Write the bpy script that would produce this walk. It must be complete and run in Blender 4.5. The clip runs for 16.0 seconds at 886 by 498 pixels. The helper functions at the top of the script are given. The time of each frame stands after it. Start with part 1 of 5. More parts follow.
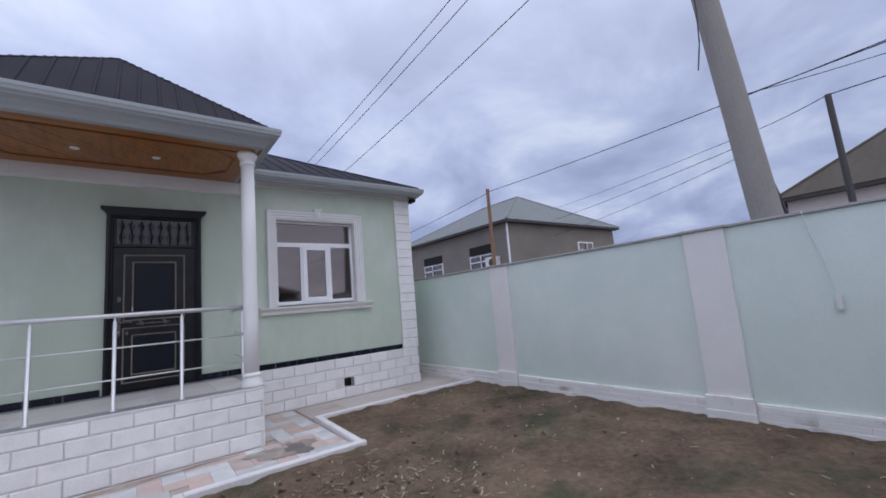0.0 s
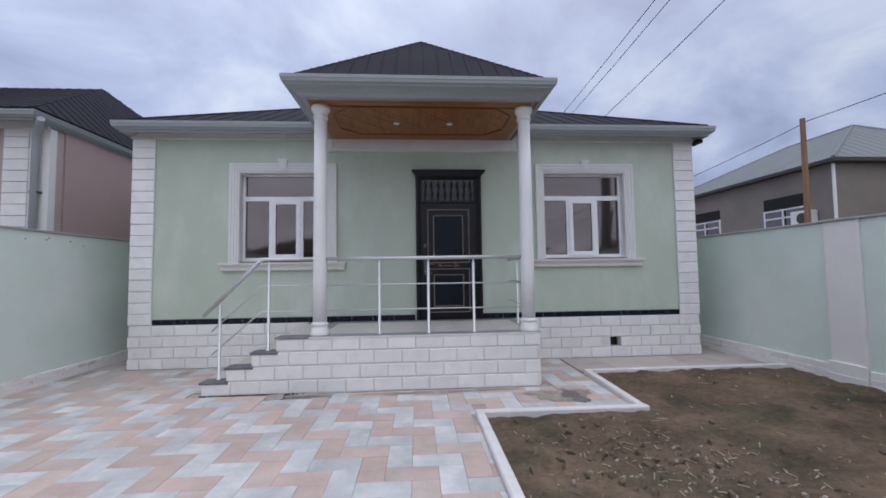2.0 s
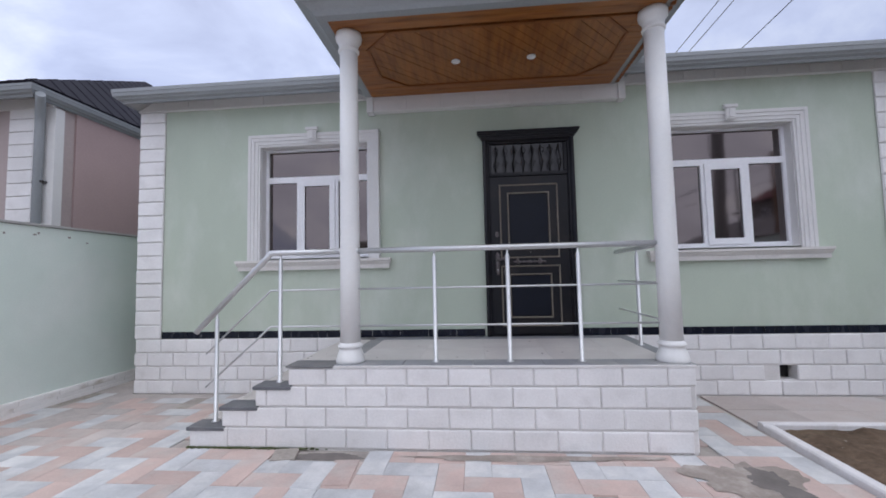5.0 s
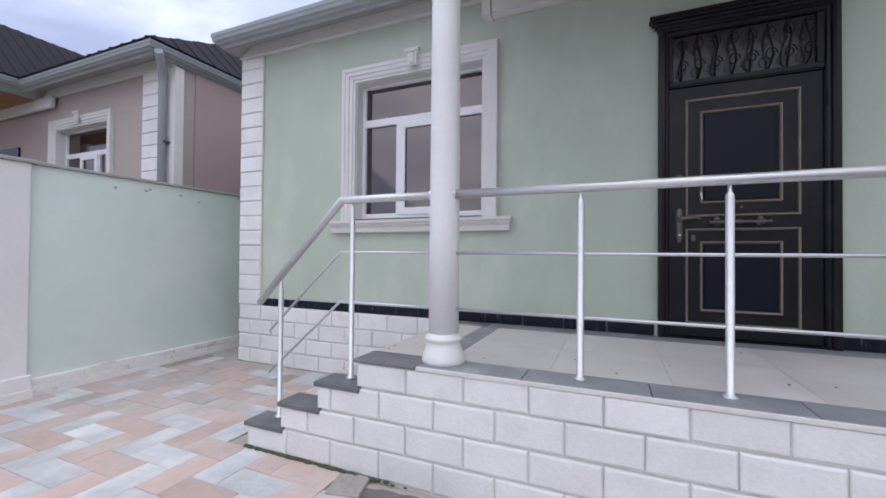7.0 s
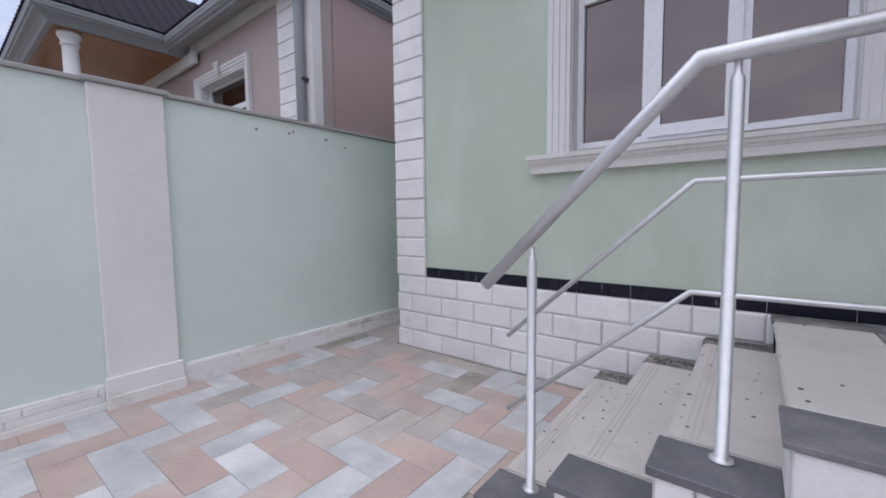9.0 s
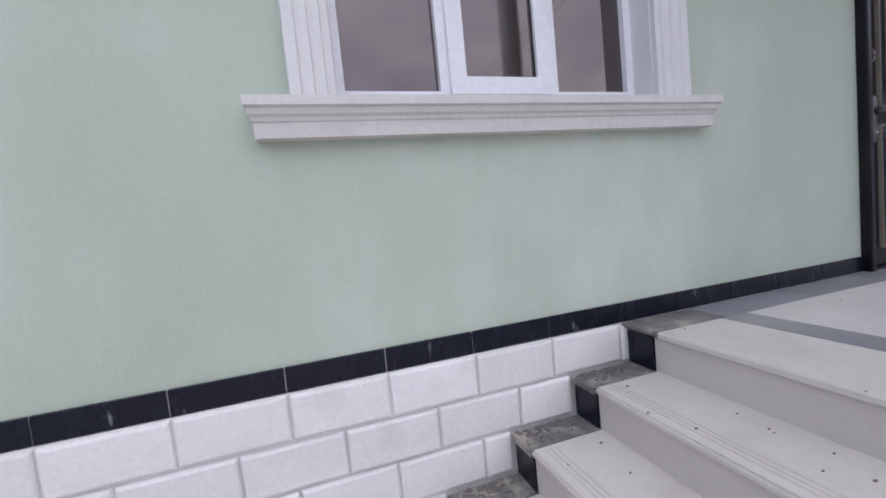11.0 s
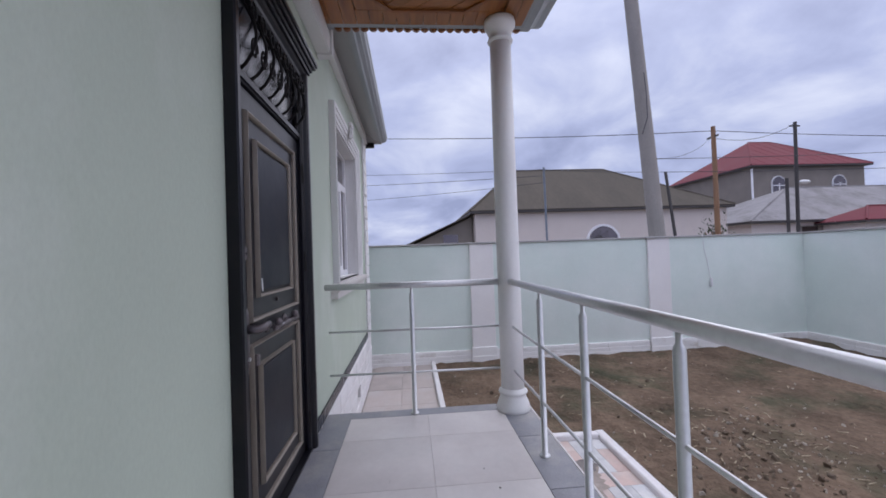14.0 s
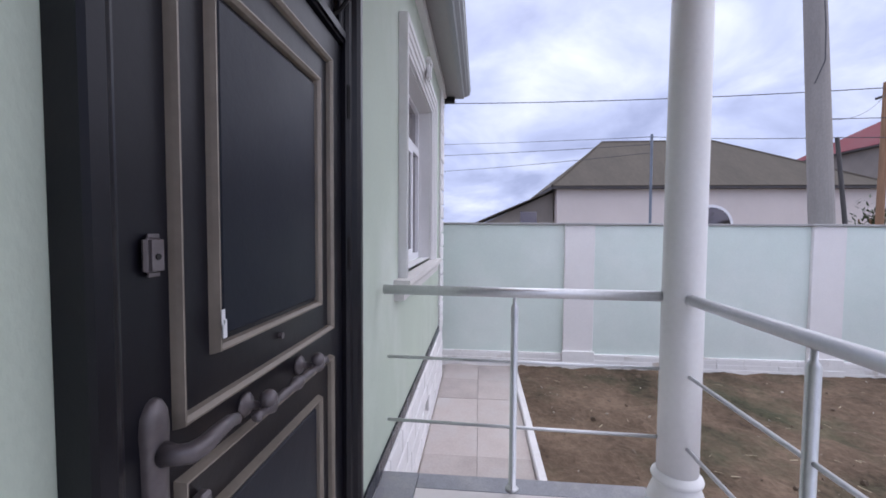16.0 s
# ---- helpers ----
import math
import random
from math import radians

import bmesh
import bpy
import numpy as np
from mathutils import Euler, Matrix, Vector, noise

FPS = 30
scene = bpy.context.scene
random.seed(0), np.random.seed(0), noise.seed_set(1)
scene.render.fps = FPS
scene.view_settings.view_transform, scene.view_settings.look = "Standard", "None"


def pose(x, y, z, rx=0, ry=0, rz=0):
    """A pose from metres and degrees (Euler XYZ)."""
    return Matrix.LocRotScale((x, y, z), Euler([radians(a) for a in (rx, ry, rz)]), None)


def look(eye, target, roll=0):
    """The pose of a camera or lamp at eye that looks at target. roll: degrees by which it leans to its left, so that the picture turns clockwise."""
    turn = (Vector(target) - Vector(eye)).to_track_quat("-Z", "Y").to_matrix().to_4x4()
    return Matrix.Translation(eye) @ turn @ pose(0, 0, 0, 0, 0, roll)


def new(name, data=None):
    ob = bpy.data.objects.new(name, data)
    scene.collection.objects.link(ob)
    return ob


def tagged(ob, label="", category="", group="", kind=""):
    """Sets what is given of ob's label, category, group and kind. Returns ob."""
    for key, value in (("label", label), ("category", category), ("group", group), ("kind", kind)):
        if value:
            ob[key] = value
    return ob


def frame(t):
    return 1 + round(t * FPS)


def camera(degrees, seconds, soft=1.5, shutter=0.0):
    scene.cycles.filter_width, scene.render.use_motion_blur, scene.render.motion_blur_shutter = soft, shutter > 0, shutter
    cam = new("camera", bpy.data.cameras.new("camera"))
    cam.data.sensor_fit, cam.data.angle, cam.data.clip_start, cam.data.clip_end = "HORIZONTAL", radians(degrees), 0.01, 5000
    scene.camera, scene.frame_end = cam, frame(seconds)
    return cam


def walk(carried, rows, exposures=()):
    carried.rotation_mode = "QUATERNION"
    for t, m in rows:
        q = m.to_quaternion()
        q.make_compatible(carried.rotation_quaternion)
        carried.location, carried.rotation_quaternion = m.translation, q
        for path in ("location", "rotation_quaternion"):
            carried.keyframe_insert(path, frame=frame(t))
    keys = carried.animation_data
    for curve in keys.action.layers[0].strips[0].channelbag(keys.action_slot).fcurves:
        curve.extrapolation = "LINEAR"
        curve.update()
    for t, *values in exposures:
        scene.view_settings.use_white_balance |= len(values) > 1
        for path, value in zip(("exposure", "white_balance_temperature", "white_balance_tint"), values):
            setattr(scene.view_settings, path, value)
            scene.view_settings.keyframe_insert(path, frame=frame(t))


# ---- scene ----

cam = camera(95.7, 16.0, soft=1.7)
PATH = [
    (0, (0.276, -6.884, 1.488), (1.489, -5.315, 1.753), -4.9),
    (0.5, (0.229, -6.865, 1.512), (1.132, -5.095, 1.748), -3.7),
    (1, (0.156, -6.803, 1.514), (0.755, -4.905, 1.711), -2.4),
    (1.5, (0.069, -6.709, 1.483), (0.394, -4.743, 1.645), -1.4),
    (2, (-0.038, -6.615, 1.457), (0.09, -4.622, 1.571), -0.8),
    (2.5, (-0.105, -6.464, 1.406), (-0.13, -4.465, 1.477), -0.8),
    (3, (-0.132, -6.17, 1.376), (-0.251, -4.174, 1.425), -0.9),
    (3.5, (-0.188, -5.851, 1.345), (-0.341, -3.857, 1.396), -1.3),
    (6, (-0.142, -4.196, 1.446), (-0.337, -2.213, 1.62), -0.8),
    (6.5, (-0.208, -3.862, 1.404), (-0.649, -1.915, 1.527), 0.0),
    (7, (-0.378, -3.542, 1.302), (-1.158, -1.701, 1.328), 0.5),
    (7.5, (-0.632, -3.28, 1.275), (-1.739, -1.617, 1.187), 0.6),
    (8, (-1.008, -3.099, 1.239), (-2.333, -1.611, 1.069), -0.1),
    (10.5, (-2.886, -1.879, 1.205), (-3.046, 0.110, 1.066), -4.1),
    (11, (-3.020, -1.448, 1.207), (-2.415, 0.454, 1.068), -5.7),
    (11.5, (-2.962, -1.162, 1.226), (-1.641, 0.330, 1.062), -6.0),
    (12, (-2.692, -0.882, 1.269), (-0.817, -0.202, 1.120), -5.7),
    (12.5, (-2.343, -0.762, 1.414), (-0.360, -0.502, 1.441), -4.6),
    (13, (-2.090, -0.708, 1.580), (-0.097, -0.597, 1.693), -4.5),
    (13.5, (-1.812, -0.67, 1.711), (0.185, -0.734, 1.791), -3.1),
    (14, (-1.593, -0.672, 1.859), (0.4, -0.836, 1.89), -2.0),
    (14.5, (-1.358, -0.625, 1.958), (0.63, -0.843, 1.934), -1.5),
    (15, (-1.125, -0.605, 1.955), (0.862, -0.818, 1.871), -0.7),
    (15.5, (-0.798, -0.599, 1.959), (1.198, -0.691, 1.864), 0.0),
    (16, (-0.477, -0.498, 1.935), (1.512, -0.318, 1.846), 0.4),
]
walk(cam, [(t, look(eye, target, roll)) for t, eye, target, roll in PATH],
     exposures=[(0, -0.22, 6500, 9.0), (0.5, -0.29, 6550, 8.5), (1.5, -0.29, 6650, 6.5), (2.5, -0.24, 6700, 6.5), (3.5, -0.19, 6700, 7.0), (6, 0.02, 6700, 8.0), (7, 0.08, 6700, 8.5), (7.5, 0.05, 6700, 8.8), (8, -0.13, 6700, 9.0), (10.5, 0.05, 6700, 10.3), (11, 0.2, 6700, 10.4), (11.5, 0.34, 6700, 10.4), (12, 0.17, 6700, 10.5), (12.5, 0.03, 6600, 11.3), (14.5, -0.03, 6600, 13.3), (15.5, 0.05, 6600, 12.8), (16, 0.36, 6600, 12.6)])

# ---- world, sun, exposure ----
def build_world():
    w = bpy.data.worlds.new("overcast_sky")
    scene.world = w
    w.use_nodes = True
    nt = w.node_tree
    nt.nodes.clear()
    N = nt.nodes.new
    L = nt.links.new
    sky = N("ShaderNodeTexSky")
    sky.sky_type = 'NISHITA'
    sky.sun_disc = False
    sky.sun_elevation = radians(48)
    sky.sun_rotation = radians(162)
    tc = N("ShaderNodeTexCoord")
    sep = N("ShaderNodeSeparateXYZ")
    L(tc.outputs["Generated"], sep.inputs[0])

    def mth(op, a, b=None):
        n = N("ShaderNodeMath")
        n.operation = op
        for i, v in enumerate((a, b)):
            if v is None:
                continue
            if isinstance(v, (int, float)):
                n.inputs[i].default_value = v
            else:
                L(v, n.inputs[i])
        return n.outputs[0]
    up = mth('MAXIMUM', sep.outputs[2], 0.0)
    den = mth('ADD', up, 0.28)
    cx = mth('DIVIDE', sep.outputs[0], den)
    cy = mth('DIVIDE', sep.outputs[1], den)
    comb = N("ShaderNodeCombineXYZ")
    L(cx, comb.inputs[0])
    L(cy, comb.inputs[1])
    no = N("ShaderNodeTexNoise")
    no.inputs["Scale"].default_value = 1.9
    no.inputs["Detail"].default_value = 7
    no.inputs["Roughness"].default_value = 0.55
    no.inputs["Distortion"].default_value = 0.35
    L(comb.outputs[0], no.inputs["Vector"])
    ramp = N("ShaderNodeValToRGB")
    e = ramp.color_ramp.elements
    e[0].position, e[0].color = 0.35, (0.345, 0.405, 0.65, 1)
    e[1].position, e[1].color = 0.71, (0.76, 0.835, 1.04, 1)
    m = ramp.color_ramp.elements.new(0.50)
    m.color = (0.475, 0.55, 0.83, 1)
    L(no.outputs["Fac"], ramp.inputs[0])
    base = N("ShaderNodeVectorMath")
    base.operation = 'SCALE'
    L(ramp.outputs[0], base.inputs[0])
    # the cloud layer is thicker towards the east
    L(mth('MULTIPLY', mth('ADD', mth('MULTIPLY', sep.outputs[0], -0.12), mth('ADD', mth('MULTIPLY', sep.outputs[1], 0.05), 1.0)), CLOUD_BASE), base.inputs["Scale"])
    high = N("ShaderNodeVectorMath")
    high.operation = 'SCALE'
    high.inputs[0].default_value = (0.62, 0.63, 0.67)
    L(mth('MULTIPLY', mth('POWER', up, 3.0), CLOUD_RISE), high.inputs["Scale"])
    sc = N("ShaderNodeVectorMath")
    sc.operation = 'ADD'
    L(base.outputs[0], sc.inputs[0])
    L(high.outputs[0], sc.inputs[1])
    b1 = N("ShaderNodeBackground")
    L(sky.outputs[0], b1.inputs[0])
    b1.inputs[1].default_value = 0.05
    b2 = N("ShaderNodeBackground")
    L(sc.outputs[0], b2.inputs[0])
    mix = N("ShaderNodeMixShader")
    mix.inputs[0].default_value = 0.93
    L(b1.outputs[0], mix.inputs[1])
    L(b2.outputs[0], mix.inputs[2])
    out = N("ShaderNodeOutputWorld")
    L(mix.outputs[0], out.inputs[0])


CLOUD_BASE, CLOUD_RISE = 1.12, 2.1
build_world()
sun = bpy.data.lights.new("sun", 'SUN')
sun.energy, sun.angle, sun.color = 0.98, radians(110), (1.0, 0.95, 0.90)
new("sun", sun).matrix_world = look((5, -15, 16), (0, 0, 0))


# ---- materials ----
def surf(name, col, rough=0.7, metal=0.0, v1=0.12, s1=1.5, v2=0.08, s2=45, bump=0.25, dist=0.004, rnd=0.0, tint=None, t_amt=0.0,
         t_scale=0.8, t_lo=0.5, t_hi=0.7, stretch=None, spec=0.5):
    m = bpy.data.materials.new(name)
    m.use_nodes = True
    nt = m.node_tree
    N, L = nt.nodes.new, nt.links.new
    p = nt.nodes["Principled BSDF"]
    tc = N("ShaderNodeTexCoord")
    oi = N("ShaderNodeObjectInfo")
    add = N("ShaderNodeVectorMath")
    add.operation = 'ADD'
    mul = N("ShaderNodeVectorMath")
    mul.operation = 'SCALE'
    mul.inputs[0].default_value = (13.1, 7.7, 5.3)
    L(oi.outputs["Random"], mul.inputs["Scale"])
    L(tc.outputs["Object"], add.inputs[0])
    L(mul.outputs[0], add.inputs[1])
    vec = add.outputs[0]
    if stretch:
        st = N("ShaderNodeVectorMath")
        st.operation = 'MULTIPLY'
        st.inputs[1].default_value = stretch
        L(vec, st.inputs[0])
        vec = st.outputs[0]

    def noise_tex(s, d=5):
        n = N("ShaderNodeTexNoise")
        n.inputs["Scale"].default_value = s
        n.inputs["Detail"].default_value = d
        n.inputs["Roughness"].default_value = 0.6
        L(vec, n.inputs["Vector"])
        return n.outputs["Fac"]

    def mad(a, k, c):
        n = N("ShaderNodeMath")
        n.operation = 'MULTIPLY_ADD'
        L(a, n.inputs[0])
        n.inputs[1].default_value = k
        if isinstance(c, (int, float)):
            n.inputs[2].default_value = c
        else:
            L(c, n.inputs[2])
        return n.outputs[0]
    n1, n2 = noise_tex(s1), noise_tex(s2, 3)
    fac = mad(n1, 4 * v1, 1 - 2 * v1)
    fac = mad(n2, 3 * v2, mad(fac, 1.0, -1.5 * v2))
    if rnd:
        fac = mad(oi.outputs["Random"], 2 * rnd, mad(fac, 1.0, -rnd))
    base = N("ShaderNodeVectorMath")
    base.operation = 'SCALE'
    if tint:
        n3 = noise_tex(t_scale, 6)
        rp = N("ShaderNodeMapRange")
        rp.inputs[1].default_value, rp.inputs[2].default_value = t_lo, t_hi
        rp.inputs[3].default_value, rp.inputs[4].default_value = 0, t_amt
        L(n3, rp.inputs[0])
        mx = N("ShaderNodeMix")
        mx.data_type = 'RGBA'
        mx.inputs[6].default_value = (*col, 1)
        mx.inputs[7].default_value = (*tint, 1)
        L(rp.outputs[0], mx.inputs[0])
        L(mx.outputs[2], base.inputs[0])
    else:
        base.inputs[0].default_value = col
    L(fac, base.inputs["Scale"])
    L(base.outputs[0], p.inputs["Base Color"])
    p.inputs["Metallic"].default_value = metal
    p.inputs["Specular IOR Level"].default_value = spec
    L(mad(n1, 0.3, rough - 0.15), p.inputs["Roughness"])
    if bump:
        b = N("ShaderNodeBump")
        b.inputs["Strength"].default_value = bump
        b.inputs["Distance"].default_value = dist
        L(mad(n1, 0.6, n2), b.inputs["Height"])
        L(b.outputs[0], p.inputs["Normal"])
    return m


M = {}
M["green"] = surf("green_plaster", (0.476, 0.540, 0.450), 0.85, v1=0.08, s1=0.9, v2=0.05, s2=90, bump=0.35, dist=0.003,
                  tint=(0.64, 0.675, 0.62), t_amt=0.7, t_scale=1.5, t_lo=0.46, t_hi=0.74, stretch=(1, 1, 0.5))
M["mint"] = surf("mint_fence_paint", (0.655, 0.74, 0.69), 0.8, v1=0.08, s1=0.7, v2=0.04, s2=60, bump=0.25,
                 tint=(0.76, 0.80, 0.77), t_amt=0.75, t_scale=0.8, t_lo=0.42, t_hi=0.68)
M["pillar"] = surf("pale_pillar_paint", (0.79, 0.765, 0.755), 0.8, v1=0.06, s1=1.5, v2=0.03, bump=0.2)
M["brick"] = surf("white_painted_stone", (0.80, 0.785, 0.785), 0.75, v1=0.07, s1=3, v2=0.06, s2=60, bump=0.5, dist=0.005, rnd=0.04,
                  tint=(0.60, 0.58, 0.57), t_amt=0.5, t_scale=5, t_lo=0.55, t_hi=0.8)
M["joint"] = surf("grey_joint", (0.70, 0.68, 0.67), 0.9, v1=0.15, s1=4, bump=0.4)
M["trim"] = surf("white_stone_trim", (0.70, 0.69, 0.685), 0.7, v1=0.06, s1=2, v2=0.04, bump=0.2)
M["sill"] = surf("cream_stone_sill", (0.66, 0.635, 0.61), 0.7, v1=0.07, s1=3, bump=0.25)
M["column"] = surf("white_column_paint", (0.80, 0.795, 0.79), 0.5, v1=0.05, s1=3, v2=0.03, bump=0.15,
                   tint=(0.72, 0.70, 0.66), t_amt=0.5, t_scale=3, t_lo=0.5, t_hi=0.8)
M["pvc"] = surf("white_pvc", (0.80, 0.80, 0.83), 0.35, v1=0.02, bump=0.03)
M["blacktile"] = surf("black_marble_tile", (0.006, 0.008, 0.018), 0.25, spec=0.3, v1=0.3, s1=4, bump=0.05,
                      tint=(0.35, 0.36, 0.40), t_amt=0.7, t_scale=5, t_lo=0.66, t_hi=0.72, stretch=(3, 1, 0.7))
M["granite"] = surf("grey_granite_strip", (0.25, 0.255, 0.28), 0.42, v1=0.22, s1=4, v2=0.2, s2=120, bump=0.1,
                    tint=(0.42, 0.40, 0.38), t_amt=0.6, t_scale=3)
M["darkgranite"] = surf("dark_granite_slab", (0.135, 0.137, 0.152), 0.5, v1=0.22, s1=5, v2=0.2, s2=120, bump=0.15, tint=(0.27, 0.255, 0.245), t_amt=0.6, t_scale=4, t_lo=0.5, t_hi=0.7)
M["dirtygranite"] = surf("dirty_granite", (0.16, 0.155, 0.155), 0.7, v1=0.4, s1=9, v2=0.3, s2=50, bump=0.5,
                         tint=(0.36, 0.33, 0.29), t_amt=0.9, t_scale=8, t_lo=0.5, t_hi=0.62)
M["creamtile"] = surf("cream_porcelain_tile", (0.61, 0.57, 0.555), 0.44, v1=0.10, s1=2.2, v2=0.04, s2=30, bump=0.06, rnd=0.03,
                      tint=(0.72, 0.70, 0.68), t_amt=0.7, t_scale=1.8, t_lo=0.40, t_hi=0.72)
M["grout"] = surf("pale_tile_grout", (0.60, 0.57, 0.55), 0.8, v1=0.15, s1=4, bump=0.2)
M["tread"] = surf("cream_stair_tread", (0.63, 0.59, 0.565), 0.48, v1=0.07, s1=2, v2=0.05, bump=0.15, tint=(0.45, 0.42, 0.39), t_amt=0.5, t_scale=4)
M["riser"] = surf("cream_stair_riser", (0.57, 0.53, 0.50), 0.55, v1=0.07, s1=2, v2=0.05, bump=0.1)
M["steel"] = surf("satin_aluminium", (0.66, 0.665, 0.675), 0.40, 0.75, v1=0.05, s1=8, bump=0)
M["door"] = surf("black_brown_door_paint", (0.005, 0.0048, 0.0085), 0.34, spec=0.32, v1=0.25, s1=2, v2=0.15, s2=40, bump=0.2, dist=0.002,
                 tint=(0.020, 0.0155, 0.015), t_amt=0.7, t_scale=3)
M["panel"] = surf("blue_black_door_panel", (0.004, 0.006, 0.014), 0.40, spec=0.24, v1=0.2, s1=3, bump=0.1)
M["mould"] = surf("bronze_gold_moulding", (0.235, 0.20, 0.165), 0.45, 0.2, v1=0.2, s1=5, bump=0.15)
M["iron"] = surf("dark_wrought_iron", (0.009, 0.008, 0.008), 0.6, 0.0, spec=0.2, v1=0.3, s1=10, bump=0.2)
M["handle"] = surf("tarnished_bronze", (0.135, 0.118, 0.122), 0.40, 0.4, v1=0.25, s1=20, bump=0.2)
M["wood"] = surf("varnished_pine", (0.315, 0.118, 0.031), 0.36, v1=0.25, s1=2.2, v2=0.22, s2=12, bump=0.12, rnd=0.1,
                 tint=(0.17, 0.052, 0.013), t_amt=0.85, t_scale=3, t_lo=0.45, t_hi=0.68, stretch=(6, 0.8, 2))
M["woodx"] = surf("varnished_pine_across", (0.315, 0.118, 0.031), 0.36, v1=0.25, s1=2.2, v2=0.22, s2=12, bump=0.12, rnd=0.1,
                  tint=(0.17, 0.052, 0.013), t_amt=0.85, t_scale=3, t_lo=0.45, t_hi=0.68, stretch=(0.8, 6, 2))
M["wooddk"] = surf("dark_pine_moulding", (0.22, 0.075, 0.02), 0.45, v1=0.25, s1=5, bump=0.1)
M["roof"] = surf("dark_grey_metal_roof", (0.020, 0.019, 0.028), 0.7, 0.0, spec=0.10, v1=0.12, s1=1, bump=0.05)
M["gutter"] = surf("grey_eave_metal", (0.31, 0.33, 0.345), 0.5, 0.1, v1=0.06, s1=1.5, bump=0.05)
M["soffit"] = surf("grey_beige_soffit", (0.36, 0.352, 0.345), 0.6, v1=0.06, s1=1.5, bump=0.1)
M["pink"] = surf("pink_paver", (0.53, 0.405, 0.365), 0.8, v1=0.16, s1=3.5, v2=0.08, s2=60, bump=0.35, rnd=0.09,
                 tint=(0.50, 0.45, 0.42), t_amt=0.8, t_scale=2.6, t_lo=0.46, t_hi=0.66)
M["bluegrey"] = surf("blue_grey_paver", (0.505, 0.512, 0.525), 0.8, v1=0.18, s1=3.5, v2=0.08, s2=60, bump=0.35, rnd=0.09,
                     tint=(0.63, 0.625, 0.62), t_amt=0.9, t_scale=3.0, t_lo=0.44, t_hi=0.64)
M["dirtpaver"] = surf("weathered_dirty_paver", (0.39, 0.35, 0.315), 0.9, v1=0.3, s1=4, v2=0.15, s2=30, bump=0.6, rnd=0.12,
                      tint=(0.15, 0.15, 0.11), t_amt=0.8, t_scale=3.5)
M["fadedpaver"] = surf("faded_dusty_paver", (0.50, 0.445, 0.42), 0.85, v1=0.2, s1=3.5, v2=0.1, s2=50, bump=0.4, rnd=0.12,
                       tint=(0.42, 0.395, 0.38), t_amt=0.8, t_scale=2.2)
M["slab"] = surf("dusty_pink_path_slab", (0.48, 0.42, 0.395), 0.8, v1=0.18, s1=2, v2=0.1, s2=50, bump=0.4, rnd=0.08,
                 tint=(0.42, 0.40, 0.39), t_amt=0.8, t_scale=2)
M["sand"] = surf("joint_sand", (0.41, 0.37, 0.34), 0.95, v1=0.3, s1=3, bump=0.5)
M["cement"] = surf("damp_cement_stain", (0.17, 0.15, 0.14), 0.7, v1=0.35, s1=5, bump=0.4)
M["dust"] = surf("brown_mud_film", (0.31, 0.265, 0.235), 0.9, v1=0.25, s1=4, v2=0.15, s2=40, bump=0.4, tint=(0.40, 0.36, 0.33), t_amt=0.8, t_scale=4)
M["kerb"] = surf("whitewashed_kerb", (0.72, 0.70, 0.71), 0.85, v1=0.1, s1=3, bump=0.4, tint=(0.55, 0.52, 0.50), t_amt=0.6, t_scale=6)
M["soil"] = surf("brown_garden_soil", (0.140, 0.100, 0.072), 0.95, v1=0.48, s1=1.6, v2=0.38, s2=17, bump=1.0, dist=0.03,
                 tint=(0.064, 0.066, 0.042), t_amt=0.9, t_scale=1.0, t_lo=0.5, t_hi=0.66, spec=0.1)
M["clod"] = surf("soil_clod", (0.150, 0.116, 0.088), 0.95, v1=0.3, s1=8, bump=0.8, spec=0.1)
M["plinth_paint"] = surf("stained_white_plinth_paint", (0.82, 0.805, 0.79), 0.75, v1=0.07, s1=2, v2=0.05, bump=0.35,
                         tint=(0.36, 0.29, 0.22), t_amt=0.85, t_scale=1.9, t_lo=0.57, t_hi=0.74)
M["pebble"] = surf("pale_pebble", (0.36, 0.32, 0.27), 0.9, v1=0.3, s1=6, bump=0.4)
M["straw"] = surf("dry_straw", (0.36, 0.30, 0.21), 0.9, v1=0.25, s1=8, bump=0.2)
M["moss"] = surf("green_moss", (0.07, 0.085, 0.035), 0.95, v1=0.4, s1=20, bump=0.8)
M["earth"] = surf("dry_earth", (0.20, 0.17, 0.14), 0.95, v1=0.2, s1=0.3, bump=0.6)
M["concrete"] = surf("weathered_concrete", (0.30, 0.28, 0.265), 0.85, v1=0.15, s1=2.5, v2=0.12, s2=60, bump=0.4, stretch=(1, 1, 0.4))
M["greywall"] = surf("rough_grey_block", (0.225, 0.20, 0.18), 0.95, v1=0.15, s1=0.8, v2=0.1, bump=0.5)
M["oldroof"] = surf("weathered_light_grey_sheet_roof", (0.25, 0.24, 0.245), 0.85, spec=0.2, v1=0.2, s1=0.7, v2=0.15, s2=7, bump=0.3, tint=(0.15, 0.14, 0.135), t_amt=0.8, t_scale=0.8)
M["greyroof"] = surf("pale_grey_sheet_roof", (0.20, 0.215, 0.22), 0.7, spec=0.2, v1=0.12, s1=0.6, bump=0.1)
M["brownroof"] = surf("weathered_brown_sheet_roof", (0.088, 0.076, 0.062), 0.85, spec=0.2, v1=0.2, s1=0.8, v2=0.15, s2=9, bump=0.4, stretch=(0.3, 1, 0.3))
M["beige"] = surf("pink_beige_render", (0.62, 0.56, 0.53), 0.9, v1=0.06, s1=0.6, bump=0.2)
